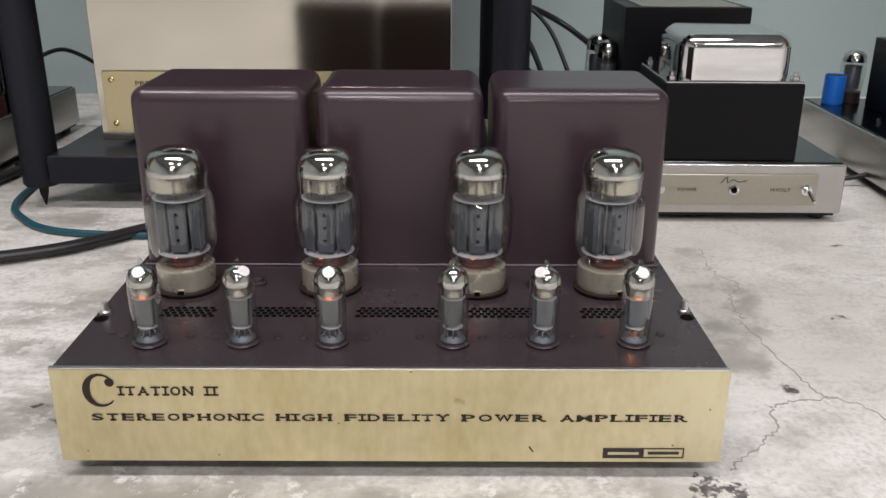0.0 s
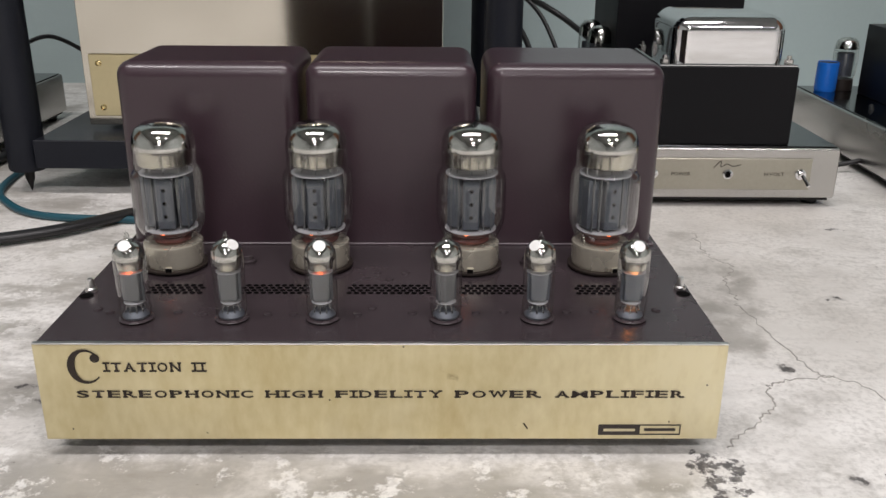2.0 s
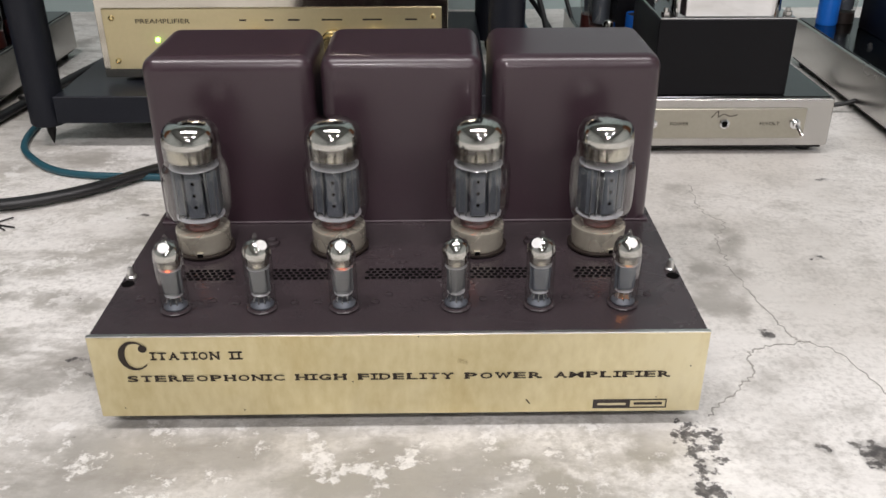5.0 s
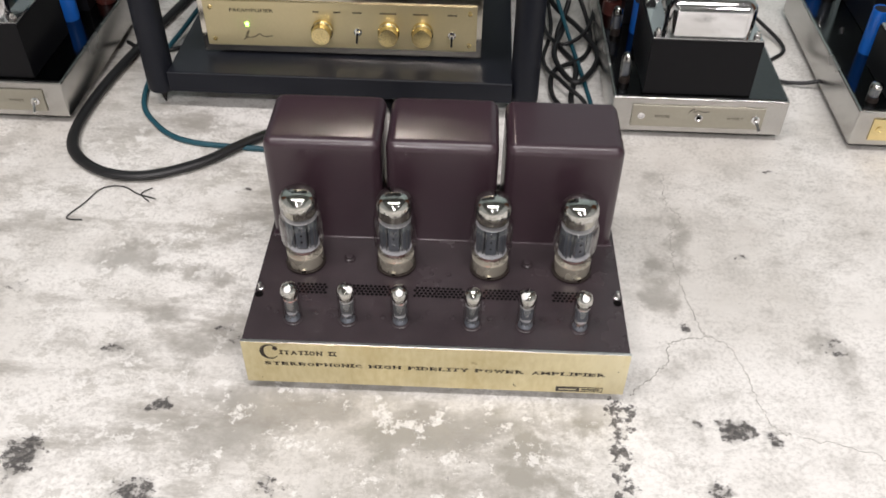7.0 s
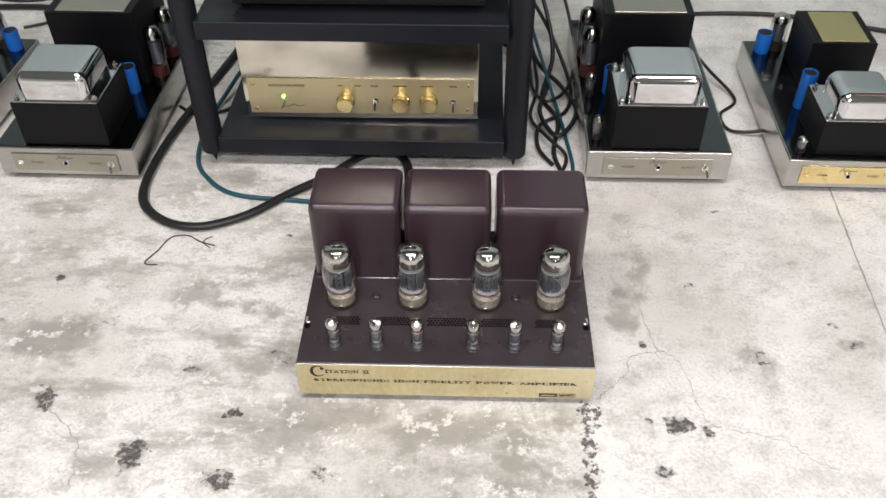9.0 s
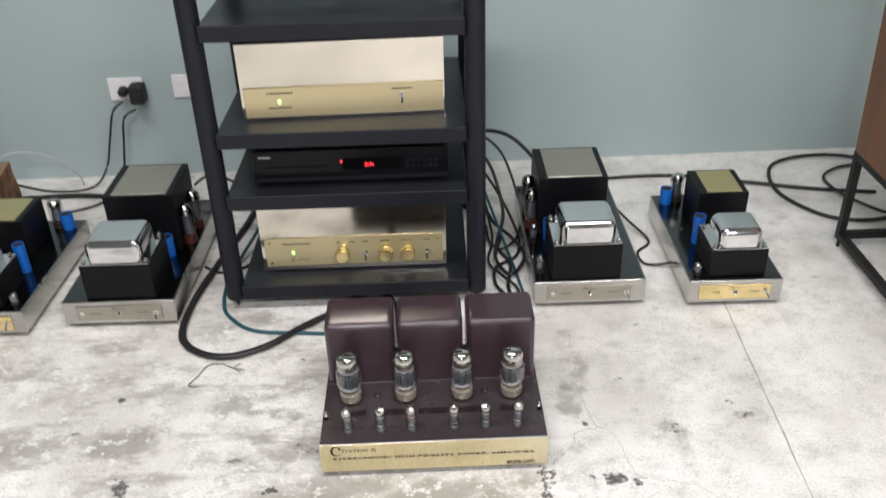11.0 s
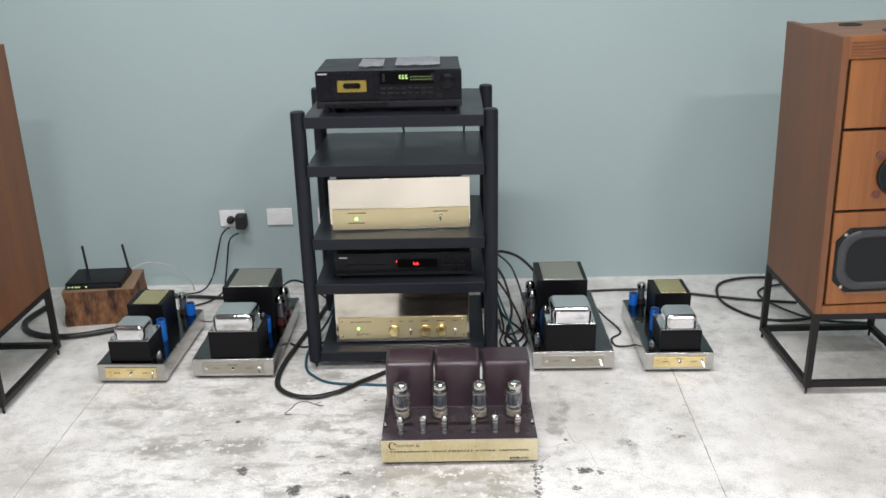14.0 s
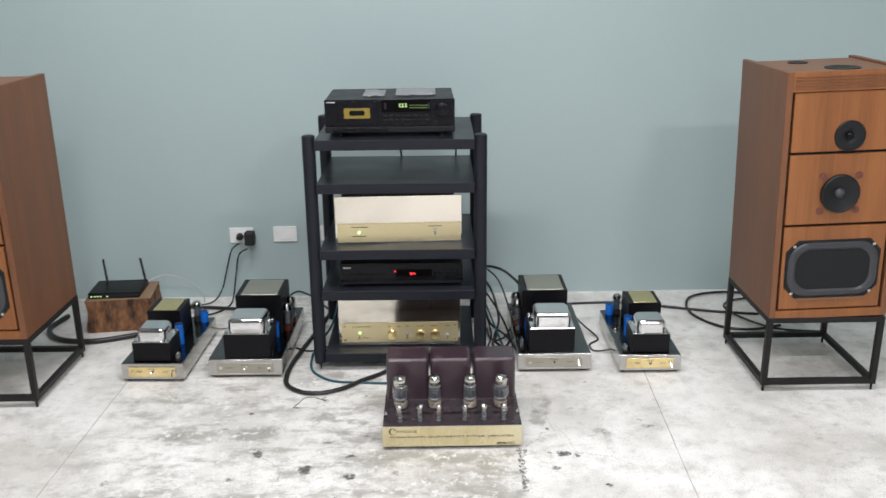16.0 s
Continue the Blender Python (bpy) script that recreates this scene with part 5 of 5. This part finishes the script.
wy = wall_y(-0.95)
cable("black cable hanging from the wall socket", [(-0.985, wy - 0.05, 0.285), (-1.02, wy - 0.06, 0.255), (-1.05, wy - 0.06, 0.16), (-1.08, wy - 0.07, 0.06), (-1.13, wy - 0.10, 0.007), (-1.25, wy - 0.12, 0.006), (-1.4, wy - 0.06, 0.006)], 0.0038, M_CABLE)
cable("black cable hanging from the wall socket", [(-0.945, wy - 0.06, 0.262), (-0.985, wy - 0.07, 0.235), (-1.005, wy - 0.07, 0.14), (-1.02, wy - 0.08, 0.05), (-1.03, wy - 0.12, 0.007), (-1.07, wy - 0.22, 0.006), (-1.15, wy - 0.27, 0.006)], 0.0038, M_CABLE)
cable("thick flat black cable looping over the floor", [(-0.115, 0.345, 0.010), (-0.095, 0.500, 0.009), (-0.112, 0.627, 0.009), (-0.183, 0.648, 0.009), (-0.265, 0.564, 0.009), (-0.335, 0.505, 0.009), (-0.408, 0.435, 0.009), (-0.494, 0.398, 0.009), (-0.574, 0.418, 0.009), (-0.630, 0.490, 0.009), (-0.634, 0.638, 0.009), (-0.604, 0.839, 0.009), (-0.567, 1.030, 0.009), (-0.532, 1.230, 0.009), (-0.432, 1.330, 0.009)], 0.0065, M_CABLE, 1.5)
cable("petrol blue cable on the floor under the rack", [(-0.160, 0.400, 0.005), (-0.220, 0.470, 0.005), (-0.297, 0.485, 0.005), (-0.444, 0.502, 0.005), (-0.517, 0.558, 0.005), (-0.552, 0.627, 0.005), (-0.562, 0.754, 0.005), (-0.537, 0.871, 0.02), (-0.502, 0.956, 0.06), (-0.482, 1.050, 0.14)], 0.0048, M_BLUECABLE)
cable("thin frayed black wire on the floor", [(-0.452, 0.352, 0.002), (-0.482, 0.362, 0.002), (-0.512, 0.379, 0.002), (-0.542, 0.372, 0.002), (-0.557, 0.335, 0.002), (-0.572, 0.300, 0.002), (-0.547, 0.296, 0.002)], 0.0010, M_CABLE)
cable("thin frayed black wire on the floor", [(-0.464, 0.378, 0.002), (-0.477, 0.362, 0.002), (-0.460, 0.345, 0.002)], 0.0009, M_CABLE)
for r, pts in ((0.0052, ((0.150, 1.13, 0.200), (0.190, 1.08, 0.150), (0.215, 0.98, 0.060), (0.190, 0.88, 0.009), (0.220, 0.78, 0.007), (0.205, 0.66, 0.007), (0.225, 0.57, 0.007))),
               (0.0045, ((0.140, 1.14, 0.160), (0.205, 1.05, 0.090), (0.255, 0.93, 0.012), (0.240, 0.82, 0.008), (0.180, 0.76, 0.010), (0.172, 0.68, 0.008), (0.200, 0.62, 0.006))),
               (0.0052, ((0.145, 1.12, 0.130), (0.175, 1.00, 0.040), (0.235, 0.90, 0.020), (0.262, 0.80, 0.018), (0.215, 0.71, 0.016), (0.180, 0.80, 0.018), (0.205, 0.92, 0.014))),
               (0.0040, ((0.160, 1.15, 0.240), (0.225, 1.12, 0.180), (0.268, 1.02, 0.060), (0.250, 0.90, 0.026), (0.200, 0.84, 0.020), (0.170, 0.90, 0.010), (0.165, 1.00, 0.008))),
               (0.0040, ((0.150, 1.10, 0.090), (0.180, 0.94, 0.010), (0.160, 0.80, 0.006), (0.190, 0.70, 0.022), (0.230, 0.64, 0.010), (0.195, 0.54, 0.006)))):
    cable("tangled black cable beside the rack", pts, r, M_CABLE)
cable("petrol blue cable beside the rack", [(0.160, 1.080, 0.10), (0.210, 0.882, 0.02), (0.235, 0.712, 0.005), (0.240, 0.585, 0.005), (0.200, 0.460, 0.005)], 0.0042, M_BLUECABLE)
cable("black loudspeaker cable along the wall", [(0.110, 1.150, 0.235), (0.190, 1.230, 0.215), (0.270, 1.250, 0.175), (0.345, 1.160, 0.120), (0.350, 1.100, 0.110)], 0.006, M_CABLE)
cable("black loudspeaker cable along the wall", [(0.500, 1.130, 0.06), (0.560, 1.280, 0.008), (0.800, 1.290, 0.008), (1.010, 1.230, 0.008), (1.200, 1.170, 0.008), (1.400, 1.130, 0.008)], 0.006, M_CABLE)
cable("black loudspeaker cable looping over the floor", [(1.450, 0.998, 0.008), (1.300, 0.956, 0.008), (1.180, 0.998, 0.008), (1.100, 1.150, 0.008), (1.130, 1.320, 0.010), (1.240, 1.390, 0.012), (1.400, 1.390, 0.012), (1.550, 1.280, 0.012)], 0.006, M_CABLE)
cable("black loudspeaker cable looping over the floor", [(1.600, 0.924, 0.008), (1.420, 0.956, 0.010), (1.300, 1.070, 0.018), (1.270, 1.220, 0.014), (1.360, 1.310, 0.010), (1.500, 1.330, 0.01)], 0.005, M_CABLE)
cable("thin black cable looped between the amplifiers", [(0.525, 1.050, 0.07), (0.580, 0.977, 0.03), (0.630, 0.882, 0.006), (0.585, 0.818, 0.006), (0.600, 0.754, 0.006), (0.680, 0.744, 0.03), (0.700, 0.818, 0.085)], 0.0038, M_CABLE)
cable("black cable along the foot of the wall", [(-1.362, 1.270, 0.01), (-1.162, 1.280, 0.01), (-0.962, 1.250, 0.01), (-0.832, 1.180, 0.02)], 0.008, M_CABLE)
cable("thick black cable curling round the wooden block", [(-1.742, 1.180, 0.012), (-1.762, 1.030, 0.012), (-1.682, 0.924, 0.012), (-1.542, 0.892, 0.012), (-1.402, 0.935, 0.012), (-1.282, 1.009, 0.012), (-1.202, 1.050, 0.03)], 0.012, M_CABLE)
cable("thin red cable between the amplifiers", [(-1.042, 0.977, 0.03), (-0.992, 1.030, 0.006), (-0.942, 1.070, 0.006), (-0.892, 1.080, 0.03)], 0.003, M_COPPER)
cable("pale grey network cable behind the router", [(-1.372, 1.220, 0.165), (-1.312, 1.270, 0.175), (-1.232, 1.310, 0.14), (-1.172, 1.350, 0.06), (-1.162, 1.360, 0.006)], 0.003, M_GREY)
cable("thin black cable hanging behind the rack", [(-0.235, 1.107, 0.905), (-0.228, 1.112, 0.86), (-0.205, 1.112, 0.80), (-0.190, 1.107, 0.735)], 0.004, M_CABLE)
cable("thin black cable hanging behind the rack", [(0.035, 1.107, 0.905), (0.036, 1.112, 0.86), (0.036, 1.112, 0.80), (0.034, 1.107, 0.735)], 0.004, M_CABLE)
cable("black cable from the amplifier to the rack", [(-0.712, 1.090, 0.13), (-0.672, 1.130, 0.14), (-0.612, 1.180, 0.09), (-0.532, 1.210, 0.012), (-0.412, 1.230, 0.008)], 0.004, M_CABLE)
cable("thin black cable on the floor beside the rack", [(-0.642, 0.818, 0.005), (-0.592, 0.786, 0.005), (-0.532, 0.807, 0.005), (-0.472, 0.882, 0.005)], 0.004, M_CABLE)
